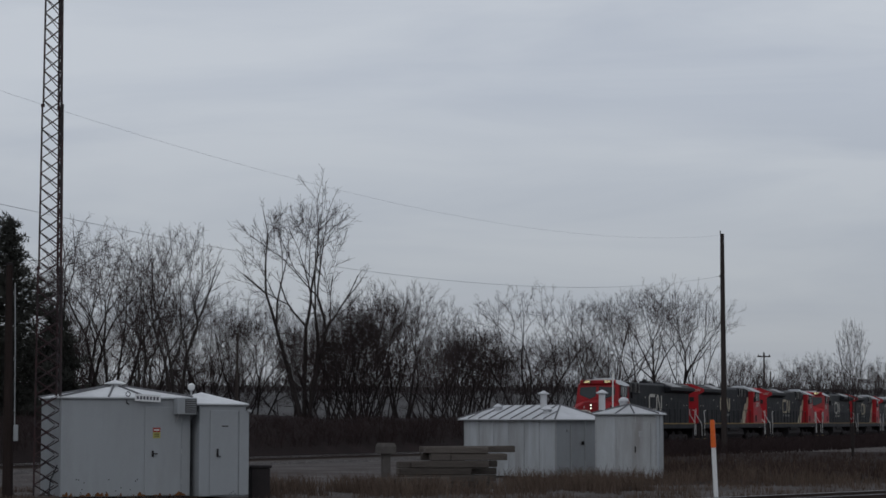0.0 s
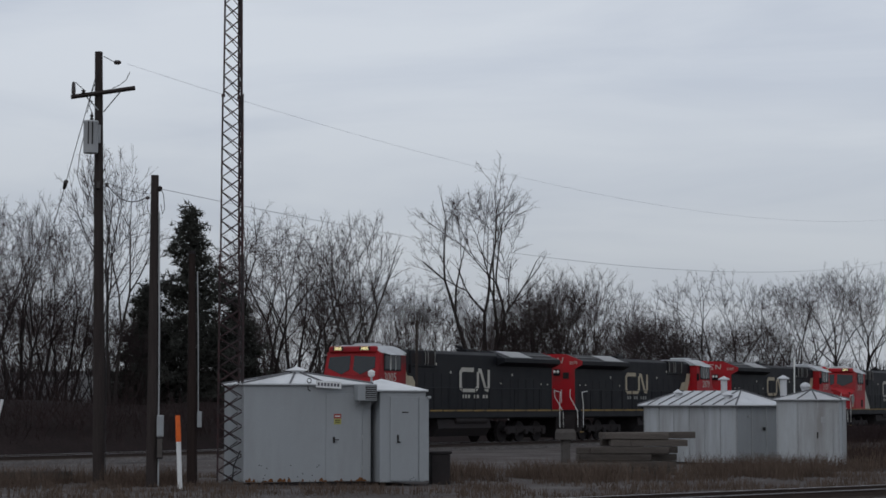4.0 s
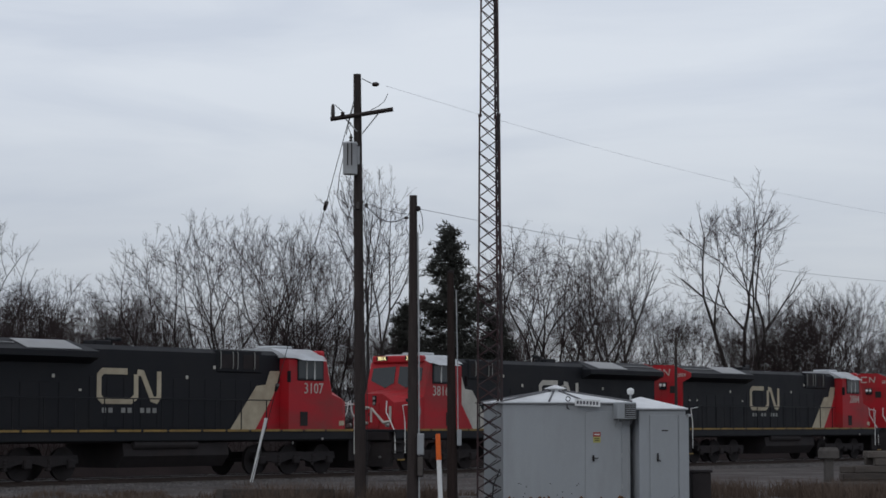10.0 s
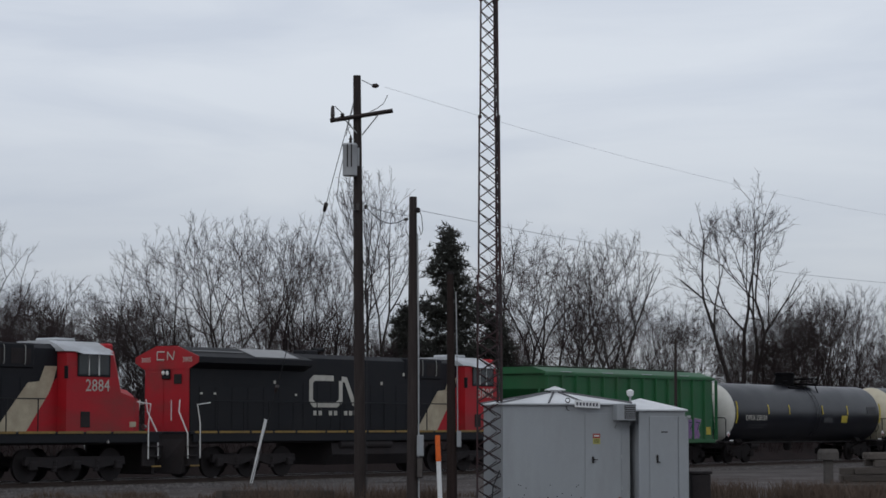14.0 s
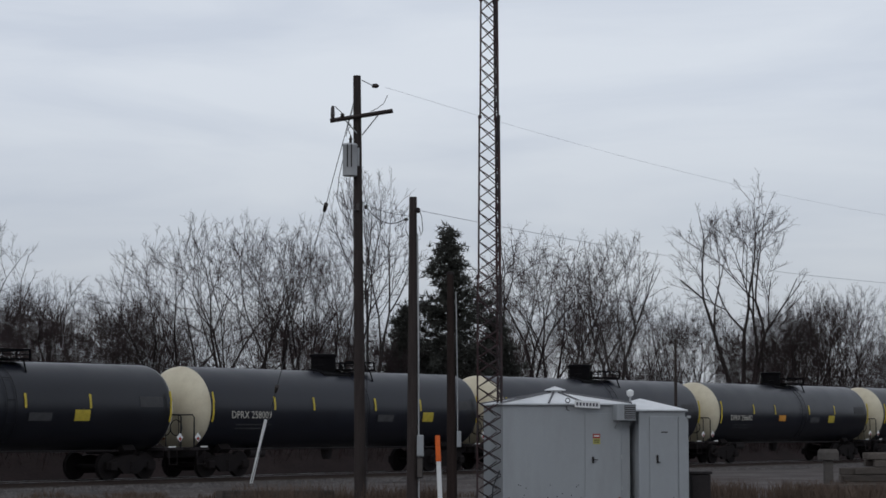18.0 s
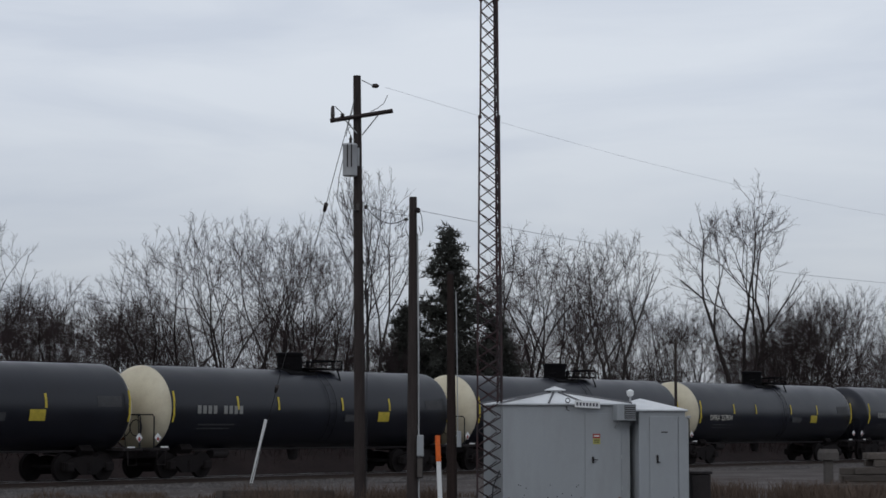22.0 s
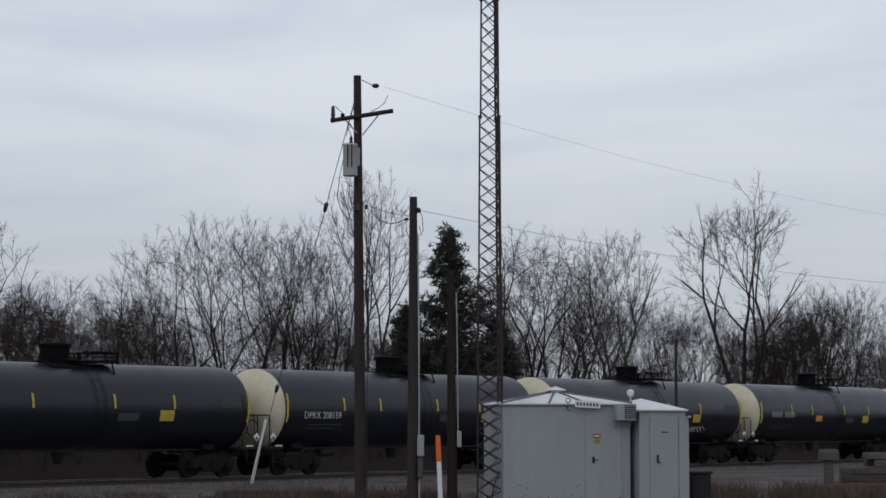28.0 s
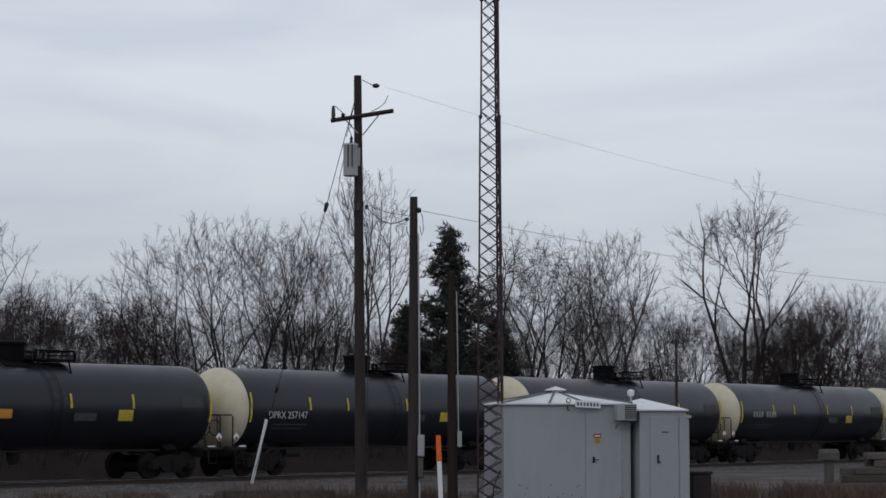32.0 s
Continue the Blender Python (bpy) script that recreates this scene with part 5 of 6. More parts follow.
def locomotive(number, boards, label, lit, clean=True, roundel=False, stripe=None):
    """A six-axle road diesel, nose towards -x, built round its middle at rail level."""
    t = thing("locomotive", pose(0, 0, 0), label, "locomotive", "locomotives at the head of the train")
    stripe = stripe or M_BEIGE
    red = M_RED_DIRTY if lit else M_RED
    mark_x = 1.50 if lit else 1.90
    lift = 0.10
    half = 11.15
    # frame
    part("underframe", Geo().box((0, 0, 1.36), (20.6, 2.5, 0.34), 0.03), M_UNDER, t)
    part("walkway", Geo().box((0, 0, 1.565), (20.6, 3.04, 0.10), 0.02), M_BLACK, t)
    for s in (-1, 1):
        sill = part("side_sill", Geo().box((0, s * 1.47, 1.40), (20.3, 0.08, 0.30), 0.02), M_BLACK, t)
        x = -9.6
        k = 0
        while x < 9.4:
            w = 1.25 if k % 3 else 1.7
            part("sill_stripe", Geo().box((x + w / 2, s * 1.523, 1.60), (w - 0.12, 0.012, 0.075)), M_STRIPE, sill)
            x += w
            k += 1
    # ends: pilot, steps, handrails
    for d in (-1, 1):
        x = d * (10.02 if d < 0 else 10.25)
        p = part("pilot", Geo().hull([(x, y, z) for y in (-1.3, 1.3) for z in (0.70, 1.5)] + [(x + d * 0.45, y, 0.2) for y in (-0.25, 0.25)] + [(x + d * 0.22, y, 0.16) for y in (-1.2, 1.2)] + [(x, y, 0.2) for y in (-1.25, 1.25)]), M_UNDER, t)
        part("drawbar_pocket", Geo().box((x + d * 0.32, 0, 0.9), (0.5, 0.6, 0.5), 0.04), M_UNDER, p)
        coupler(t, d * (half - 0.12), d)
        for s in (-1, 1):
            st = part("step_well", Geo().box((x - d * 0.25, s * 1.34, 0.95), (0.6, 0.1, 1.0), 0.02), M_UNDER, t)
            for z in (0.45, 0.78, 1.11):
                part("step", Geo().box((x - d * 0.10, s * 1.44, z), (0.5, 0.28, 0.04), 0.008), M_UNDER, st)
            part("step_edge", Geo().box((x - d * 0.10, s * 1.588, 0.45), (0.46, 0.012, 0.05)), M_STRIPE, st, "yellow edge of the lowest step")
            part("handrail", Geo().tube([(x - d * 0.42, s * 1.52, 0.7), (x - d * 0.42, s * 1.52, 1.9), (x - d * 0.30, s * 1.50, 2.55), (x - d * 0.95, s * 1.50, 2.62)], 0.024, 6), M_RAILING, t, "white handrail beside the steps")
            part("handrail", Geo().tube([(x + d * 0.12, s * 1.46, 0.7), (x + d * 0.12, s * 1.44, 1.55), (x + d * 0.08, s * 0.98, 2.30), (x + d * 0.02, s * 0.96, 2.72)], 0.024, 6), M_RAILING, t, "white handrail across the end")
        part("hose", Geo().tube([(x + d * 0.42, 0.42, 1.05), (x + d * 0.58, 0.46, 0.7), (x + d * 0.6, 0.42, 0.42)], 0.03, 6), M_UNDER, p)
        part("hose", Geo().tube([(x + d * 0.40, -0.42, 1.05), (x + d * 0.52, -0.46, 0.72), (x + d * 0.56, -0.44, 0.45)], 0.03, 6), M_UNDER, p)
    # nose
    nose = part("nose", Geo().hull([(-9.650, y, z) for y, z in ((-1.02, 1.62), (1.02, 1.62), (1.02, 2.66), (-1.02, 2.66), (0.42, 3.02), (-0.42, 3.02))] +
                                   [(-8.95, y, z) for y, z in ((-1.46, 1.62), (1.46, 1.62), (1.46, 2.76), (-1.46, 2.76))] +
                                   [(-7.75, y, z) for y, z in ((-1.49, 1.62), (1.49, 1.62), (1.49, 3.06), (-1.49, 3.06), (0.5, 3.30), (-0.5, 3.30))]), red, t)
    for s in (-1, 1):
        part("number_lamp", Geo().box((-9.15, s * 1.30, 2.74), (0.16, 0.06, 0.16), 0.02, s * 32), M_BLACK, nose)
    nd = part("nose_door", Geo().box((-9.665, 0.0, 2.15), (0.03, 0.56, 1.0), 0.01), red, nose)
    part("door_latch", Geo().box((-9.685, 0.2, 2.2), (0.03, 0.05, 0.12), 0.008), M_UNDER, nd)
    part("lamp_housing", Geo().box((-9.660, -0.05, 2.74), (0.05, 0.20, 0.40), 0.02), M_BLACK, nose)
    for dz in (-0.1, 0.1):
        part("headlamp", Geo().lathe([(-0.05, 0.0), (-0.05, 0.055), (0.02, 0.065)], 12, "x", (-9.660, -0.05, 2.74 + dz)), M_LAMP if lit else M_STEEL, nose, "nose headlamp")
    part("grab_iron", Geo().tube([(-9.700, 0.42, 2.80), (-9.720, 0.42, 2.62)], 0.018, 5), M_RAILING, nose)
    for y in (-0.86, 0.86):
        part("ditch_light", Geo().lathe([(-0.06, 0.0), (-0.06, 0.06), (0.06, 0.085)], 12, "x", (-10.000, y * 1.1, 1.78)), M_LAMP if lit else M_STEEL, t, "round ditch light")
    part("step_lamp", Geo().lathe([(-0.04, 0.0), (-0.04, 0.045), (0.03, 0.05)], 10, "x", (-10.450, -0.95, 0.55)), M_LAMP if lit else M_STEEL, t)
    if lit:
        part("marker_lamp", Geo().lathe([(-0.05, 0.0), (-0.05, 0.05), (0.03, 0.05)], 10, "x", (-9.700, -0.16, 2.02)), M_REDLAMP, nose, "glowing red marker lamp")
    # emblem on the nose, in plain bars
    for (ya, za), (yb, zb) in (((0.18, 2.46), (0.84, 2.46)), ((0.84, 2.46), (0.84, 1.86)), ((0.84, 1.86), (0.24, 1.86)), ((0.10, 1.90), (0.10, 2.44)),
                               ((0.10, 2.46), (-0.50, 1.88)), ((-0.50, 1.88), (-0.84, 1.92)), ((-0.84, 1.90), (-0.84, 2.52))):
        part("emblem_bar", Geo().tube([(-9.668, ya, za), (-9.668, yb, zb)], 0.062, 4), M_LOGO, nose)
    # cab
    cab = part("cab", Geo().hull([(-8.05, y, z) for y in (-1.49, 1.49) for z in (1.62, 2.85)] + [(-7.77, y, 4.18 + lift) for y in (-1.40, 1.40)] + [(-7.71, y, 4.36 + lift) for y in (-1.05, 1.05)] +
                                 [(-5.55, y, z) for y in (-1.49, 1.49) for z in (1.62, 4.05 + lift)] + [(-5.55, y, 4.36 + lift) for y in (-1.05, 1.05)] + [(-7.65, y, 4.05 + lift) for y in (-1.49, 1.49)]), red, t)
    roof = part("cab_roof", Geo().hull([(x, y, 4.375 + lift) for x in (-7.75, -5.45) for y in (-1.08, 1.08)] + [(x, y, 4.50 + lift) for x in (-7.65, -5.45) for y in (-0.7, 0.7)] +
                                       [(x, y, 4.14 + lift) for x in (-7.65, -5.45) for y in (-1.50, 1.50)]), M_ROOFGREY, t, "pale grey cab roof")
    part("air_unit", Geo().box((-6.35, 0.1, 4.55 + lift), (0.9, 1.0, 0.12), 0.04), M_ROOFGREY, roof)
    part("front_visor", Geo().box((-7.74, 0, 4.30 + lift), (0.34, 2.5, 0.30), 0.06), red, cab)
    for y in (-0.72, 0.72):
        b = part("number_board", Geo().box((-7.93, y, 4.34 + lift), (0.03, 0.56, 0.17), 0.01), M_INK, cab, "number board with lit figures" if boards else "dark number board")
        letters(number, 0.21, M_BOARD if boards else M_LOGO, b, Matrix.Translation((-7.95, y, 4.335 + lift)) @ Euler((radians(90), 0, radians(-90))).to_matrix().to_4x4(), "number")
        # windscreens lean back
        k = 1 if y > 0 else -1
        front = [(0.10, 3.46), (0.52, 3.26), (1.27, 3.56), (1.24, 4.06), (0.10, 4.12)]
        part("windscreen", Geo().hull([(-8.078 + 0.205 * (z - 2.85), k * yy, z) for yy, z in front] + [(-8.0 + 0.205 * (z - 2.85), k * yy, z) for yy, z in front]), M_WINDOW, cab, "dark windscreen")
    for s in (-1, 1):
        wf = part("side_window_frame", Geo().box((-6.77, s * 1.50, 3.82), (1.50, 0.03, 0.80), 0.015), M_BLACK, cab)
        for x, w in ((-7.21, 0.44), (-6.75, 0.40), (-6.28, 0.40)):
            part("side_window", Geo().box((x, s * 1.518, 3.82), (w, 0.012, 0.64)), M_WINDOW, wf)
        part("window_post", Geo().box((-6.97, s * 1.53, 3.80), (0.05, 0.02, 0.66)), M_RAILING, wf)
        part("window_post", Geo().box((-6.52, s * 1.53, 3.80), (0.03, 0.02, 0.66)), M_RAILING, wf)
        part("sunshade", Geo().hull([(x, s * 1.5, 4.25) for x in (-7.45, -5.95)] + [(x, s * 1.80, 4.15) for x in (-7.40, -6.00)] + [(x, s * 1.5, 4.22) for x in (-7.45, -5.95)]), M_ROOFGREY, cab, "pale grey sunshade")
        letters(number, 0.56, M_LOGO, cab, Matrix.Translation((-6.95, s * 1.498, 3.12)) @ Euler((radians(90), 0, 0 if s < 0 else radians(180))).to_matrix().to_4x4(), "number")
        part("side_grille", Geo().box((-6.40, s * 1.496, 2.02), (0.42, 0.02, 0.52), 0.006), M_UNDER, cab)
        part("step_plate", Geo().box((-8.9, s * 1.46, 1.86), (0.3, 0.03, 0.18), 0.004), M_BEIGE, nose)
        part("mirror", Geo().box((-5.41, s * 1.62, 3.55), (0.05, 0.16, 0.42), 0.01), M_BLACK, cab)
        if roundel:
            part("roundel", Geo().lathe([(-0.012, 0.36), (0.012, 0.36)], 24, "y", (-8.62, s * 1.478, 2.32)), M_PALE2, cab, "faded round crest decal")
        # livery on the hood side
        panel(t, [(-5.54, 1.63), (-4.2, 1.63), (-5.15, 2.85), (-5.36, 3.25), (-5.54, 3.40)], s * 1.07, s, red, "livery_panel", "red livery panel")
        panel(t, [(-4.2, 1.63), (-2.85, 1.63), (-4.25, 3.20), (-4.75, 3.25), (-4.98, 3.75), (-5.52, 3.75), (-5.36, 3.26), (-5.15, 2.85)], s * 1.07, s, stripe, "livery_band", "pale livery band")
        emblem(t, mark_x, 3.10, 3.0, 1.18, s * 1.062, s, 0.21, M_LOGO if clean else M_BEIGE)
        for i in range(9):
            if i in (3, 6):
                continue
            part("writing_bar", Geo().box((mark_x - 1.20 + 0.30 * i, s * 1.068, 2.29), (0.19, 0.010, 0.17)), M_LOGO if clean else M_PALE2, t)
        # hood doors and handrail
        for i in range(11):
            part("hood_door", Geo().box((-4.6 + 0.80 * i, s * 1.058, 2.55), (0.74, 0.012, 1.7), 0.004), M_BLACK, t)
        for i in range(6):
            part("hood_door", Geo().box((4.75 + 0.85 * i, s * 1.058, 2.45), (0.78, 0.012, 1.5), 0.004), M_BLACK, t)
        for x in [-4.6 + 1.35 * i for i in range(11)]:
            part("stanchion", Geo().tube([(x, s * 1.50, 1.6), (x, s * 1.50, 2.68)], 0.022, 5), M_BLACK, t)
        part("side_rail", Geo().tube([(-4.9, s * 1.50, 2.68), (9.3, s * 1.50, 2.68)], 0.022, 5), M_BLACK, t)
        for x, z in ((-2.9, 3.82), (-2.3, 3.82), (-0.9, 3.45), (5.4, 3.4), (8.6, 2.95), (9.3, 2.95), (4.2, 2.95)):
            part("warning_decal", Geo().box((x, s * 1.068, z), (0.12, 0.010, 0.12 if z > 3 else 0.07)), M_LOGO, t)
        for x in (-4.35, -3.45, -3.2, -2.55):
            part("grab_iron", Geo().tube([(x, s * 1.115, 3.78), (x, s * 1.15, 3.86), (x, s * 1.15, 4.34), (x, s * 1.11, 4.40)], 0.018, 5), M_PALE2, t)
        part("tank_fitting", Geo().lathe([(0, 0.05), (0.05, 0.05)], 8, "y", (-7.7, s * 1.5, 1.28)), M_LAMP if lit else M_STEEL, t, "bright step light")
    # hood
    part("engine_hood", Geo().hull([(x, y, 1.62) for x in (-5.95, 9.85) for y in (-1.05, 1.05)] + [(x, y, 4.32) for x in (-5.95, 9.85) for y in (-1.05, 1.05)] + [(x, y, 4.48) for x in (-5.95, 9.85) for y in (-0.8, 0.8)]), M_BLACK, t)
    part("dynamic_brake_box", Geo().box((-3.6, 0, 4.06), (2.4, 2.20, 0.82), 0.05), M_BLACK, t)
    for s in (-1, 1):
        for x in (-4.2, -3.0):
            part("intake_grille", Geo().box((x, s * 1.106, 4.05), (0.85, 0.014, 0.5), 0.004), M_UNDER, t)
    rad = part("radiator_housing", Geo().hull([(x, y, 4.02) for x in (3.75, 9.9) for y in (-1.52, 1.52)] + [(x, y, 3.82) for x in (3.75, 9.9) for y in (-1.08, 1.08)] +
                                            [(x, y, 4.22) for x in (3.75, 9.9) for y in (-1.52, 1.52)] + [(x, y, 4.60) for x in (4.2, 9.8) for y in (-0.5, 0.5)]), M_BLACK, t)
    for s in (-1, 1):
        g = Geo().hull([(x, s * y, z) for x in (4.5, 6.9) for y, z in ((1.45, 4.262), (0.62, 4.572))] + [(x, s * y, z + 0.02) for x in (4.5, 6.9) for y, z in ((1.45, 4.262), (0.62, 4.572))])
        part("radiator_grille", g, M_GRILLE, rad, "pale radiator screen")
        part("radiator_rib", Geo().box((8.4, s * 1.02, 4.44), (2.6, 0.05, 0.04)), M_GRILLE, rad)
    stack = part("exhaust_stack", Geo().box((2.4, 0, 4.56), (0.8, 0.6, 0.22), 0.04), M_BLACK, t)
    part("air_horn", Geo().tube([(1.4, -0.35, 4.52), (1.4, -0.35, 4.72), (0.95, -0.35, 4.74)], 0.06, 7, 0.08).tube([(1.4, -0.15, 4.7), (1.8, -0.15, 4.72)], 0.05, 7, 0.08), M_BLACK, t)
    # rear end
    rear = part("rear_wall", Geo().hull([(9.890, y, z) for y, z in ((-1.05, 1.62), (1.05, 1.62), (1.05, 3.84), (-1.05, 3.84))] + [(9.930, y, z) for y, z in ((-1.05, 1.62), (1.05, 1.62), (1.05, 3.84), (-1.05, 3.84))]), red, t)
    part("rear_upper", Geo().hull([(x, y, z) for x in (9.905, 9.950) for y, z in ((-1.52, 4.02), (1.52, 4.02), (1.52, 4.23), (-1.52, 4.23), (0.5, 4.61), (-0.5, 4.61), (1.08, 3.80), (-1.08, 3.80))]), red, t, "red wing of the rear end")
    for a, b in (((-0.10, 4.40), (-0.45, 4.40)), ((-0.45, 4.40), (-0.45, 4.12)), ((-0.45, 4.12), (-0.12, 4.12)), ((0.05, 4.12), (0.05, 4.40)), ((0.05, 4.40), (0.32, 4.12)), ((0.32, 4.12), (0.38, 4.42))):
        part("emblem_bar", Geo().tube([(9.960, a[0], a[1]), (9.960, b[0], b[1])], 0.026, 4), M_LOGO, rear)
    for y in (-1.0, 1.0):
        letters(number, 0.24, M_LOGO, rear, Matrix.Translation((9.952, y, 4.12)) @ Euler((radians(90), 0, radians(90))).to_matrix().to_4x4(), "number")
    part("rear_lamp_box", Geo().box((9.970, 0, 3.62), (0.08, 0.40, 0.34), 0.03), M_BLACK, rear)
    for y in (-0.1, 0.1):
        part("rear_lamp", Geo().lathe([(0.02, 0.08), (0.05, 0.0)], 10, "x", (10.000, y, 3.66)), M_RAILING, rear)
    part("rear_door", Geo().box((9.940, -0.45, 2.75), (0.02, 0.6, 1.9), 0.006), red, rear)
    part("rear_window", Geo().box((9.955, 0.55, 3.45), (0.02, 0.36, 0.34), 0.005), M_UNDER, rear)
    part("rear_rail", Geo().tube([(10.000, 0.3, 2.0), (10.000, 0.3, 2.7)], 0.02, 5), M_RAILING, rear)
    # running gear
    tank = part("fuel_tank", Geo().hull([(x, y, z) for x in (-2.7, 2.5) for y, z in ((-1.35, 1.18), (1.35, 1.18), (1.42, 0.75), (-1.42, 0.75), (1.1, 0.36), (-1.1, 0.36))]), M_UNDER, t)
    part("air_reservoir", Geo().lathe([(-1.6, 0.0), (-1.55, 0.16), (1.55, 0.16), (1.6, 0.0)], 14, "x", (0.5, -1.34, 1.12)), M_UNDER, t)
    part("air_reservoir", Geo().lathe([(-1.6, 0.0), (-1.55, 0.16), (1.55, 0.16), (1.6, 0.0)], 14, "x", (0.5, 1.34, 1.12)), M_UNDER, t)
    for ob in t.children:
        if ob.name.split(".")[0] in ("cab", "cab_roof", "livery_panel", "livery_band"):
            ob.location.x -= 0.28
    truck(t, -6.6, (-1.9, 0.0, 1.9), 0.53, 1.12)
    truck(t, 6.6, (-1.9, 0.0, 1.9), 0.53, 1.12)
    return t


M_PALE2 = mat("dull_grey_decal", (0.24, 0.24, 0.23), 0.7, 0, 0.2, 5, 40, 0)


def tank_car(mark, head_material, label, placard=0, extra=0):
    """A tank car built round its middle at rail level."""
    t = thing("tank_car", pose(0, 0, 0), label, "tank car", "tank cars of the train")
    rad, zc, half = 1.49, 2.42, 7.90
    bend = [0.0, 0.08, 0.16, 0.24, 0.31]
    knuckle = [(half + 0.72 * math.sin(a), rad * math.cos(a)) for a in bend]
    shell = part("shell", Geo().lathe([(-x, r) for x, r in reversed(knuckle)] + [(-4, rad), (0, rad - 0.02), (4, rad)] + knuckle, 48, "x", (0, 0, zc)), M_TANK, t, "glossy black riveted shell", smooth="auto")
    for d in (-1, 1):
        # cream heads; at +x the late start leaves a painted rim for the light-catching edge
        start = 0.0 if d < 0 else 0.24
        prof = [(d * (half + 0.004 + 0.72 * math.sin(a)), rad * math.cos(a) + 0.003) for a in [start + (1.5608 - start) * k / 12 for k in range(12)]] + [(d * (half + 0.724), 0.0)]
        part("tank_head", Geo().lathe(prof, 48, "x", (0, 0, zc)), head_material, t, smooth="auto")
        # rail frame round the end platform
        x = d * 8.62
        fr = part("end_railing", Geo().tube([(x, -1.36, 1.05), (x, -1.36, 2.12), (x, -1.28, 2.2), (x, 1.28, 2.2), (x, 1.36, 2.12), (x, 1.36, 1.05)], 0.026, 6), M_BLACK, t)
        for y in (-0.6, 0.5):
            part("railing_post", Geo().tube([(x, y, 2.2), (x, y * 1.1, 1.1)], 0.018, 5), M_BLACK, fr)
        part("brake_wheel", Geo().tube([(x + d * 0.05, -0.55 + 0.28 * math.cos(a), 1.75 + 0.28 * math.sin(a)) for a in [0.524 * k for k in range(13)]], 0.02, 5), M_UNDER, fr)
        part("end_platform", Geo().box((d * 8.30, 0, 1.02), (0.95, 2.7, 0.10), 0.015), M_UNDER, t)
        part("stub_sill", Geo().box((d * 7.6, 0, 0.88), (2.4, 0.55, 0.36), 0.03), M_UNDER, t)
        part("bolster", Geo().hull([(d * 6.55 + dx, y, z) for dx in (-0.28, 0.28) for y, z in ((-0.80, 1.22), (0.80, 1.22), (0.98, 1.0), (-0.98, 1.0), (0.8, 0.85), (-0.8, 0.85))]), M_TRUCK, t)
        coupler(t, d * 8.84, d)
        truck(t, d * 6.55, (-0.89, 0.89), 0.457, 1.0, M_TRUCK)
        part("rust_streak", Geo().hull([(d * (half + 0.655), 0.22, 2.10), (d * (half + 0.655), 0.42, 2.05), (d * (half + 0.50), 0.20, 1.35), (d * (half + 0.50), 0.52, 1.30), (d * (half + 0.60), 0.30, 1.7)]), M_RUST, t, "rust streak down the tank head")
        part("head_stencil", Geo().hull([(d * (half + 0.64 - 0.10 * abs(z - 2.9)), y, z) for y in (-0.45, 0.15) for z in (2.95, 3.03)] + [(d * (half + 0.60 - 0.10 * abs(z - 2.9)), y, z) for y in (-0.45, 0.15) for z in (2.95, 3.03)]), M_PALE2, t)
        for s in (-1, 1):
            part("corner_grab", Geo().tube([(d * (half - 0.02), s * (rad + 0.03), 3.0), (d * (half - 0.02), s * (rad + 0.10), 2.7), (d * (half - 0.02), s * (rad + 0.10), 2.2), (d * (half - 0.02), s * (rad + 0.02), 1.95)], 0.035, 6), M_YELLOW, t, "yellow corner handrail")
            part("sill_step", Geo().tube([(d * 8.45, s * 1.34, 1.0), (d * 8.45, s * 1.36, 0.5), (d * 8.05, s * 1.36, 0.5), (d * 8.05, s * 1.34, 1.0)], 0.02, 5), M_UNDER, t)
            part("end_marker", Geo().box((d * 8.15, s * 1.40, 1.10), (0.36, 0.02, 0.05)), M_RAILING, t)
        part("hazard_diamond", Geo().hull([(d * 8.50 + dx, -1.42 - dy, 1.42 + dz) for dx, dz in ((0, -0.16), (0, 0.16), (-0.16, 0), (0.16, 0)) for dy in (0, 0.01)]), M_WHITE, t, "white and red hazard diamond")
        part("diamond_mark", Geo().hull([(d * 8.50 + dx, -1.433 - dy, 1.37 + dz) for dx, dz in ((0, -0.08), (0, 0.08), (-0.08, 0), (0.08, 0)) for dy in (0, 0.006)]), M_REDSIGN, t)
    # manway housing, platform and handrails on top
    part("manway_housing", Geo().lathe([(3.80, 0.46), (3.86, 0.48), (4.42, 0.48), (4.44, 0.54), (4.52, 0.54), (4.56, 0.40), (4.57, 0.0)], 18, "z", (0, 0, 0)), M_SOOT, t, "black manway housing with a domed lid", smooth="auto")
    part("saddle_plate", Geo().hull([(x, y, z) for x in (-0.8, 0.75) for y, z in ((-0.75, 3.66), (0.75, 3.66), (-0.72, 3.78), (0.72, 3.78))] + [(x, 0, 3.98) for x in (-0.7, 0.6)]), M_SOOT, t)
    deck = part("top_platform", Geo().box((1.25, 0, 3.97), (1.9, 1.5, 0.06), 0.01), M_SOOT, t)
    for s in (-1, 1):
        y = s * 0.74
        part("platform_rail", Geo().tube([(0.40, y, 3.98), (0.40, y, 4.22), (0.46, y, 4.26), (2.14, y, 4.26), (2.18, y, 4.22), (2.18, y, 3.9)], 0.032, 6), M_SOOT, deck)
        part("middle_rail", Geo().tube([(0.40, y, 4.11), (2.18, y, 4.11)], 0.018, 5), M_SOOT, deck)
        for x in (1.0, 1.6):
            part("rail_post", Geo().tube([(x, y, 3.98), (x, y, 4.26)], 0.022, 5), M_SOOT, deck)
        part("deck_bracket", Geo().tube([(1.9, s * 0.74, 3.96), (1.80, s * 0.98, 3.53)], 0.03, 5), M_SOOT, deck)
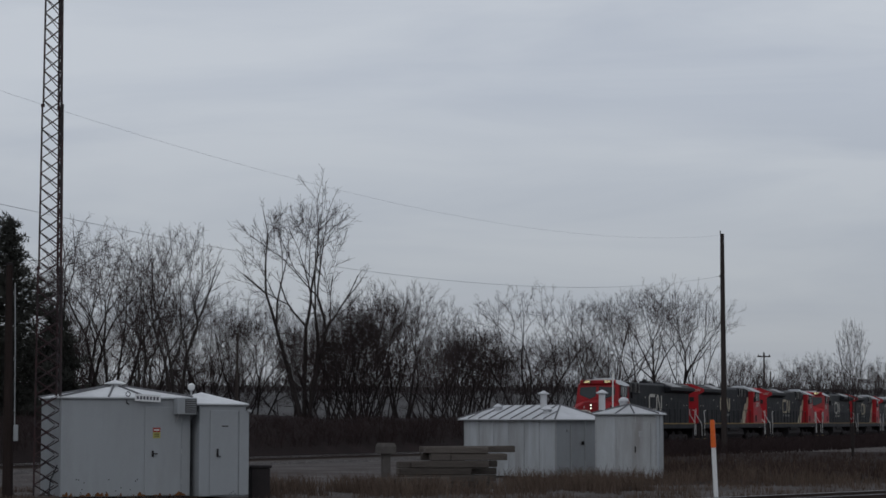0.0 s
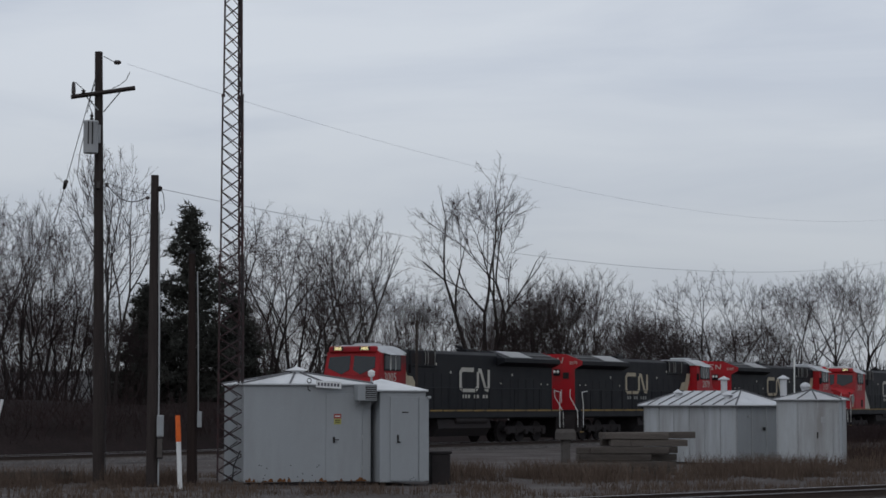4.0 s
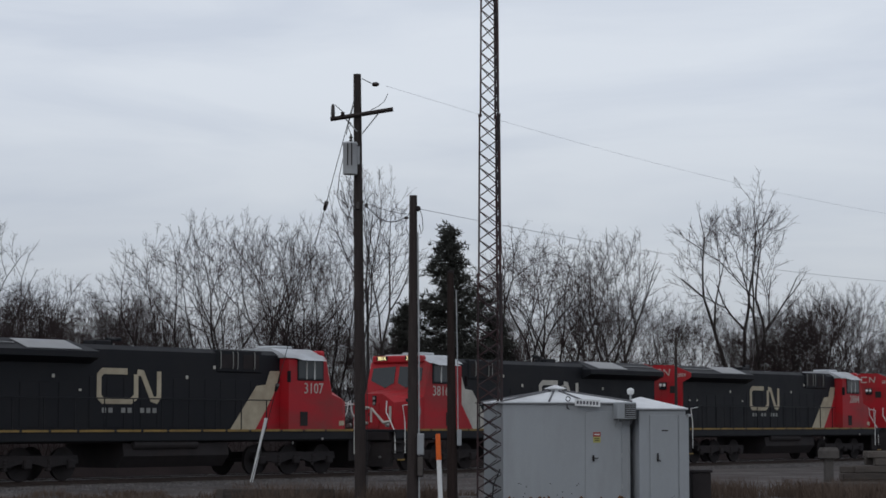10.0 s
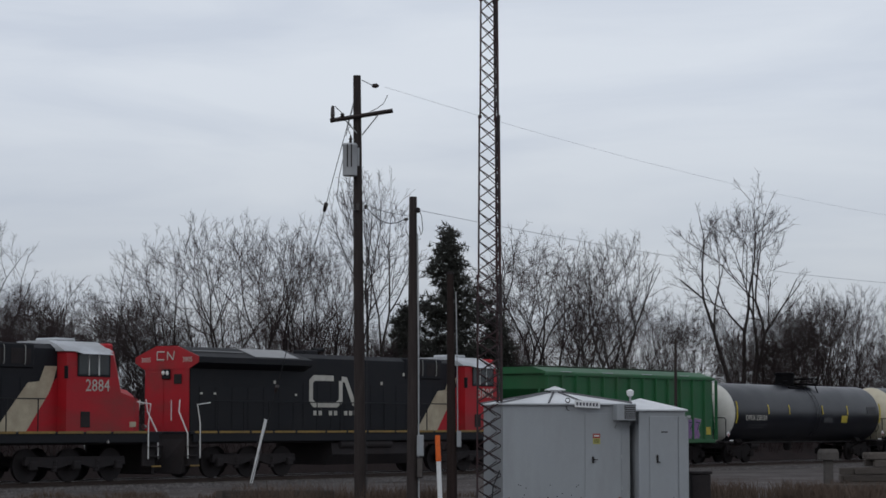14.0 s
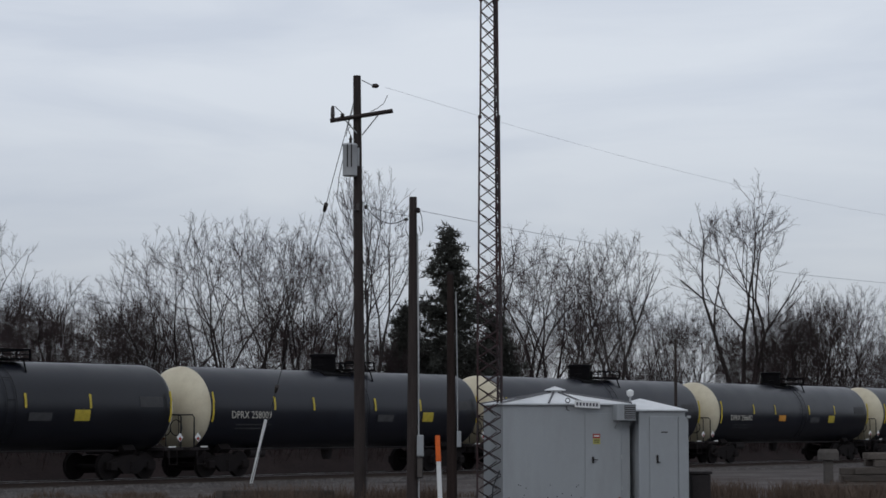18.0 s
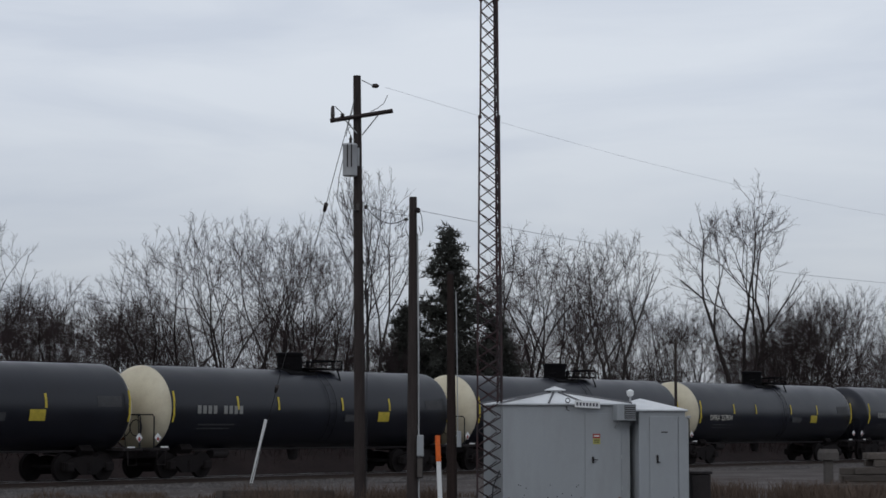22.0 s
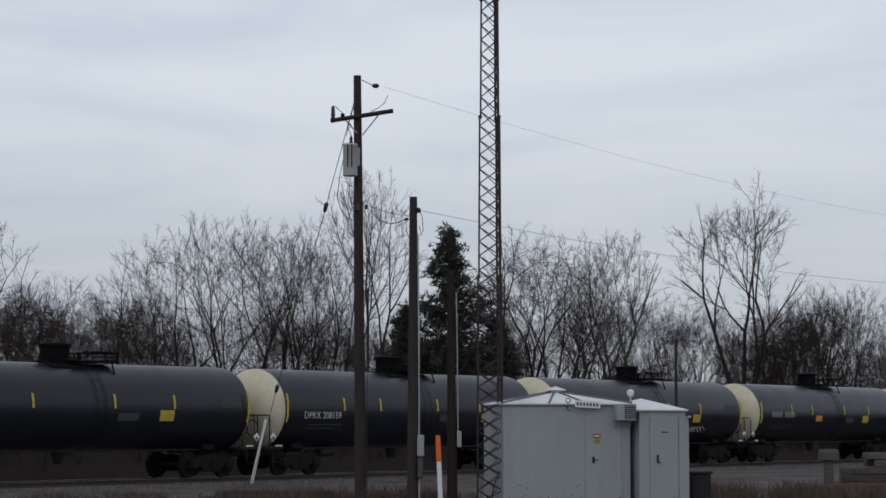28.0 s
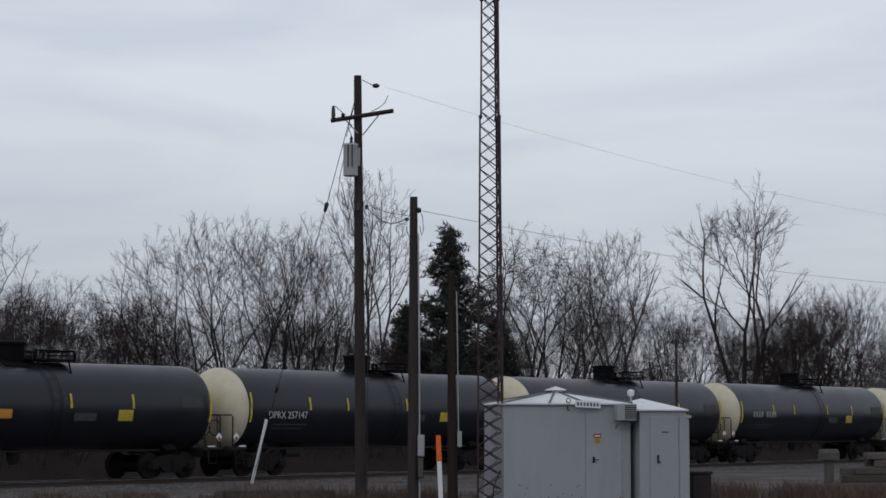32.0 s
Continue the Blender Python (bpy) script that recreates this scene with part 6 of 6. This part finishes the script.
    part("cross_rail", Geo().tube([(2.18, -0.74, 4.26), (2.18, 0.74, 4.26)], 0.03, 5), M_SOOT, deck)
    part("side_grab", Geo().tube([(-0.62, -0.50, 3.85), (-0.62, -0.50, 4.12), (-1.15, -0.50, 4.10), (-1.15, -0.50, 3.80)], 0.024, 5), M_SOOT, t)
    part("vent_valve", Geo().lathe([(3.95, 0.07), (4.2, 0.07), (4.24, 0.10), (4.3, 0.0)], 8, "z", (1.3, 0.2, 0)), M_SOOT, t)
    for s in (-1, 1):
        # ladder bent round the shell
        arc = [(s * (rad + 0.04) * math.cos(a), zc + (rad + 0.04) * math.sin(a)) for a in [1.15 - 0.25 * k for k in range(9)]]
        for x in (0.55, 0.95):
            part("ladder_side", Geo().tube([(x, y, z) for y, z in arc], 0.012, 5), M_BLACK, t)
        for y, z in arc[::2]:
            part("ladder_rung", Geo().tube([(0.55, y, z), (0.95, y, z)], 0.010, 5), M_BLACK, t)

        def on(a, lift):
            return (s * (rad + lift) * math.cos(a), zc + (rad + lift) * math.sin(a))

        def sticker(x0, x1, a0, a1, material, name, lab="", slant=0.0):
            n = 4
            g = Geo()
            v = []
            for k in range(n + 1):
                a = a0 + (a1 - a0) * k / n
                for lift in (0.002, 0.010):
                    for x in (x0, x1):
                        y, z = on(a, lift)
                        v.append((x + slant * k / n, y, z))
            f = []
            for k in range(n):
                i = 4 * k
                f += [(i + 2, i + 3, i + 7, i + 6), (i, i + 4, i + 5, i + 1), (i, i + 2, i + 6, i + 4), (i + 1, i + 5, i + 7, i + 3)]
            f += [(0, 1, 3, 2), (4 * n, 4 * n + 2, 4 * n + 3, 4 * n + 1)]
            return part(name, g.add(v, f), material, t, lab)
        for x in (-4.5, -2.3, 1.35, 4.2):
            sticker(x - 0.05, x + 0.05, -0.02, 0.30, M_YELLOW, "reflector_strip", "yellow reflective strip")
        px = 3.85 if placard % 2 == 0 else 4.7
        sticker(px - 0.34, px + 0.34, -0.30, -0.05, M_YELLOW, "placard_panel", "yellow placard panel")
        if placard >= 2:
            sticker(-1.9, -1.2, -0.25, -0.05, M_ORANGE, "placard_panel", "orange placard panel")
        sticker(1.5, 2.5, -0.30, -0.12, M_PALE, "stencil_block")
        sticker(6.5, 7.6, 0.02, 0.26, M_PALE, "stencil_block")
        for k in range(2):
            sticker(-6.5, -4.6 - 0.2 * k, -0.40 - 0.10 * k, -0.37 - 0.10 * k, M_PALE, "writing_bar")
        if mark:
            y, z = on(-0.15, 0.012)
            letters(mark, 0.37, M_LOGO, t, Matrix.Translation((-5.75, y, z)) @ Euler((radians(90 - s * 0), 0, 0 if s < 0 else radians(180))).to_matrix().to_4x4(), "car_mark")
        else:
            for k in range(9):
                if k != 4:
                    sticker(-6.6 + 0.27 * k, -6.42 + 0.27 * k, -0.12, 0.07, M_PALE2, "writing_bar")
    part("bottom_outlet", Geo().lathe([(0.55, 0.14), (0.7, 0.20), (0.98, 0.24)], 12, "z", (0.2, 0, 0)), M_UNDER, t)
    part("brake_pipe", Geo().tube([(-6.2, -0.75, 0.98), (6.2, -0.75, 0.98)], 0.035, 6), M_UNDER, t)
    part("brake_cylinder", Geo().lathe([(-0.4, 0.0), (-0.4, 0.18), (0.4, 0.18), (0.4, 0.0)], 12, "x", (-4.6, -0.6, 0.85)), M_UNDER, t)
    return t


def scrawl(t, x, z, y):
    """Pale sprayed strokes that cannot be read, low on a tank's side."""
    rng = random.Random(31)
    for k in range(7):
        u = x + 0.30 * k
        ribbon(t, [(u, z - 0.2), (u + rng.uniform(-0.05, 0.1), z + rng.uniform(0.0, 0.2)), (u + 0.2, z + rng.uniform(-0.1, 0.1)), (u + rng.uniform(0.2, 0.36), z - rng.uniform(0.1, 0.25))],
               0.06, y - 0.16, -1, M_PALE2, "sprayed_stroke")


def hopper_car():
    t = thing("hopper_car", pose(0, 0, 0), "green covered hopper car with spray painted lower side", "hopper car")
    half = 7.08
    body = part("body", Geo().prism([(-half + 0.15, 4.05), (half - 0.15, 4.05), (half - 0.15, 3.4), (half - 2.0, 1.05), (-half + 2.0, 1.05), (-half + 0.15, 3.4)], -1.44, 1.44, "y"), M_GREEN, t)
    part("roof", Geo().hull([(x, y, 4.05) for x in (-half, half) for y in (-1.52, 1.52)] + [(x, y, 4.12) for x in (-half, half) for y in (-1.5, 1.5)] + [(x, y, 4.34) for x in (-half, half) for y in (-0.8, 0.8)]), M_GREEN, t)
    for s in (-1, 1):
        part("side_sheet", Geo().box((0, s * 1.475, 2.56), (2 * half, 0.05, 3.0), 0.01), M_GREEN, t)
    part("roof_walk", Geo().box((0, 0, 4.40), (13.6, 0.8, 0.05), 0.01), M_UNDER, t)
    for i in range(4):
        part("roof_hatch", Geo().box((-5.1 + 3.4 * i, 0, 4.36), (2.7, 0.62, 0.16), 0.03), M_GREEN, t)
    for s in (-1, 1):
        part("top_chord", Geo().box((0, s * 1.53, 4.02), (14.5, 0.09, 0.14), 0.02), M_GREEN, t)
        part("side_sill", Geo().box((0, s * 1.53, 1.10), (14.5, 0.09, 0.18), 0.02), M_GREEN, t)
        for i in range(14):
            x = -half + 0.05 + (14.4) * i / 13
            part("side_rib", Geo().prism([(x - 0.07, s * 1.50), (x - 0.045, s * 1.60), (x + 0.045, s * 1.60), (x + 0.07, s * 1.50)], 1.15, 3.98, "z"), M_GREEN, t)
            # short pale patches along the roof edge, at every third rib
            if i % 3 == 1:
                part("snow_patch", Geo().box((x + 0.4, s * 1.50, 4.135), (0.75, 0.10, 0.03), 0.006, 0), M_ROOFGREY, t)
        # lower side is covered with faded lettering in blocky spray-painted shapes
        rng = random.Random(15 if s < 0 else 16)
        for x0, x1, m1, m2 in ((-6.2, -2.5, M_TEAL, M_BLUE), (-2.0, 2.6, M_BLUE, M_TEAL), (2.9, 5.8, M_PURPLE, M_PALE2)):
            if s > 0:
                x0, x1 = -x1, -x0
            panel(t, [(x0, 1.2), (x1, 1.22), (x1 - 0.1, 2.05), (x0 + 0.2, 2.15)], s * 1.503, s, M_PURPLE if m1 is M_PURPLE else M_INK2, "paint_ground", "dark sprayed background")
            n = 5
            for k in range(n):
                a, w = x0 + (x1 - x0) * (k + 0.5) / n, (x1 - x0) / n
                zc, hh = 1.68 + rng.uniform(-0.06, 0.06), rng.uniform(0.36, 0.46)
                bend = [(rng.uniform(-0.45, -0.2), -1.0), (rng.uniform(-0.5, -0.1), 0.9), (rng.uniform(0.2, 0.5), rng.uniform(0.6, 1.0)),
                        (rng.uniform(-0.2, 0.1), rng.uniform(-0.1, 0.2)), (rng.uniform(0.3, 0.55), rng.uniform(-1.05, -0.7))]
                path = [(a + u * w, zc + v * hh) for u, v in bend]
                ribbon(t, path, 0.34, s * (1.512 + 0.001 * k), s, M_PALE2 if m1 is M_PURPLE else m2, "paint_outline")
                ribbon(t, path, 0.22, s * (1.524 + 0.001 * k), s, m1, "paint_letter")
                ribbon(t, [(u + 0.05, v - 0.03) for u, v in path[1:4]], 0.05, s * (1.536 + 0.001 * k), s, M_INK2, "paint_stroke")
        panel(t, [(6.2, 1.4), (6.9, 1.4), (6.9, 1.75), (6.2, 1.75)] if s < 0 else [(-6.9, 1.4), (-6.2, 1.4), (-6.2, 1.75), (-6.9, 1.75)], s * 1.503, s, M_YELLOW, "label_panel", "yellow label panel")
        panel(t, [(-3.7, 2.45), (-3.0, 2.45), (-3.0, 2.80), (-3.7, 2.80)] if s < 0 else [(3.0, 2.45), (3.7, 2.45), (3.7, 2.80), (3.0, 2.80)], s * 1.503, s, M_PALE2, "stencil_block")
        for d in (-1, 1):
            g = Geo()
            for k in range(6):
                g.tube([(d * (half - 0.05), s * 1.60, 1.3 + 0.4 * k), (d * (half - 0.45), s * 1.60, 1.3 + 0.4 * k)], 0.016, 5)
            part("ladder", g, M_GREEN, t)
    for d in (-1, 1):
        part("end_platform", Geo().box((d * 7.3, 0, 1.02), (0.9, 2.8, 0.12), 0.02), M_UNDER, t)
        for y in (-1.3, 1.3):
            part("end_post", Geo().tube([(d * 7.65, y, 1.05), (d * 7.3, y, 3.4)], 0.05, 6), M_GREEN, t)
        coupler(t, d * 7.75, d)
        truck(t, d * 5.9, (-0.89, 0.89), 0.457, 1.0, M_TRUCK)
    for x in (-3.2, 0, 3.2):
        part("hopper_bay", Geo().hull([(x + dx, y, 1.08) for dx in (-1.45, 1.45) for y in (-1.35, 1.35)] + [(x + dx, y, 0.42) for dx in (-0.5, 0.5) for y in (-0.55, 0.55)]), M_UNDER, t)
    part("centre_sill", Geo().box((0, 0, 0.88), (14.8, 0.5, 0.3), 0.02), M_UNDER, t)
    return t


M_INK2 = mat("dark_sprayed_paint", (0.03, 0.05, 0.07), 0.6, 0, 0.4, 2, 20, 0)

LOCO_L, TANK_L, HOPPER_L = 22.33, 17.9, 15.3
CREAM, WHITISH = M_HEAD, M_WHITEHEAD
train = []          # each car, the distance of its middle behind the front coupler, and whether it runs backwards
LOCOS = [("3005", False, True, False, True), ("2879", True, False, False, False), ("3107", True, False, False, False),
         ("3816", False, True, True, True), ("2884", True, False, False, False), ("3805", True, False, False, True)]
SAY = {"3005": "leading red and black diesel locomotive with lit number boards", "2879": "red and black diesel locomotive running long hood first, dusty",
       "3107": "red and black diesel locomotive running long hood first", "3816": "red and black diesel locomotive with a crest on its cab",
       "2884": "red and black diesel locomotive running long hood first, road grime below", "3805": "last red and black diesel locomotive, coupled to the hopper"}
for i, (num, back, lit, crest, clean) in enumerate(LOCOS):
    ob = locomotive(num, lit, SAY[num], num == "3005", clean, crest, M_LOGO if num == "3816" else None)
    train.append((ob, LOCO_L * (i + 0.5) - (0.35 if i == 5 else 0.0), back))
q = LOCO_L * 6
train.append((hopper_car(), q + HOPPER_L / 2 - 0.43, False))
q += HOPPER_L + 0.20
MARKS = {0: "DPRX 258324", 1: "DPRX 258009", 10: "DPRX 256306", 2: "DPRX 258014", 3: "DPRX 256682", 5: "DPRX 257909", 6: "DPRX 257834", 9: "DPRX 208159", 12: "DPRX 257147"}
for i in range(17):
    hm = M_TANK if i == 7 else (WHITISH if i == 0 else CREAM)
    lab = "black tank car with " + ("black heads" if i == 7 else ("off-white heads" if i == 0 else "cream heads")) + (", a rusty streak on its end" if i % 3 == 1 else ", road grime along its belly")
    car = tank_car(MARKS.get(i, ""), hm, lab, 2 if i in (3, 10, 11) else i % 2)
    if i == 10:
        scrawl(car, 2.6, 1.72, -1.17)
    train.append((car, q + TANK_L * (i + 0.5), False))

# seconds, place of the front coupler along the line
RUN = [(0, 86.4), (1, 71.9), (2.5, 52.1), (4.5, 25.1), (5, 18.1), (6, 3.9), (9, -37.1), (11, -65.0), (13, -92.85), (14.4, -112.3), (17, -148.05), (19, -175.85), (28, -301.2), (32, -356.9)]


def motions():
    for ob, behind, back in train:
        rows = []
        for t in range(0, 33):
            s = float(np.interp(t, [r[0] for r in RUN], [r[1] for r in RUN])) + behind
            p = along(s)
            rows.append((t, pose(p.x, p.y, RAIL_Z, 0, 0, heading(s) + (180 if back else 0))))
        walk(ob, rows)


motions()
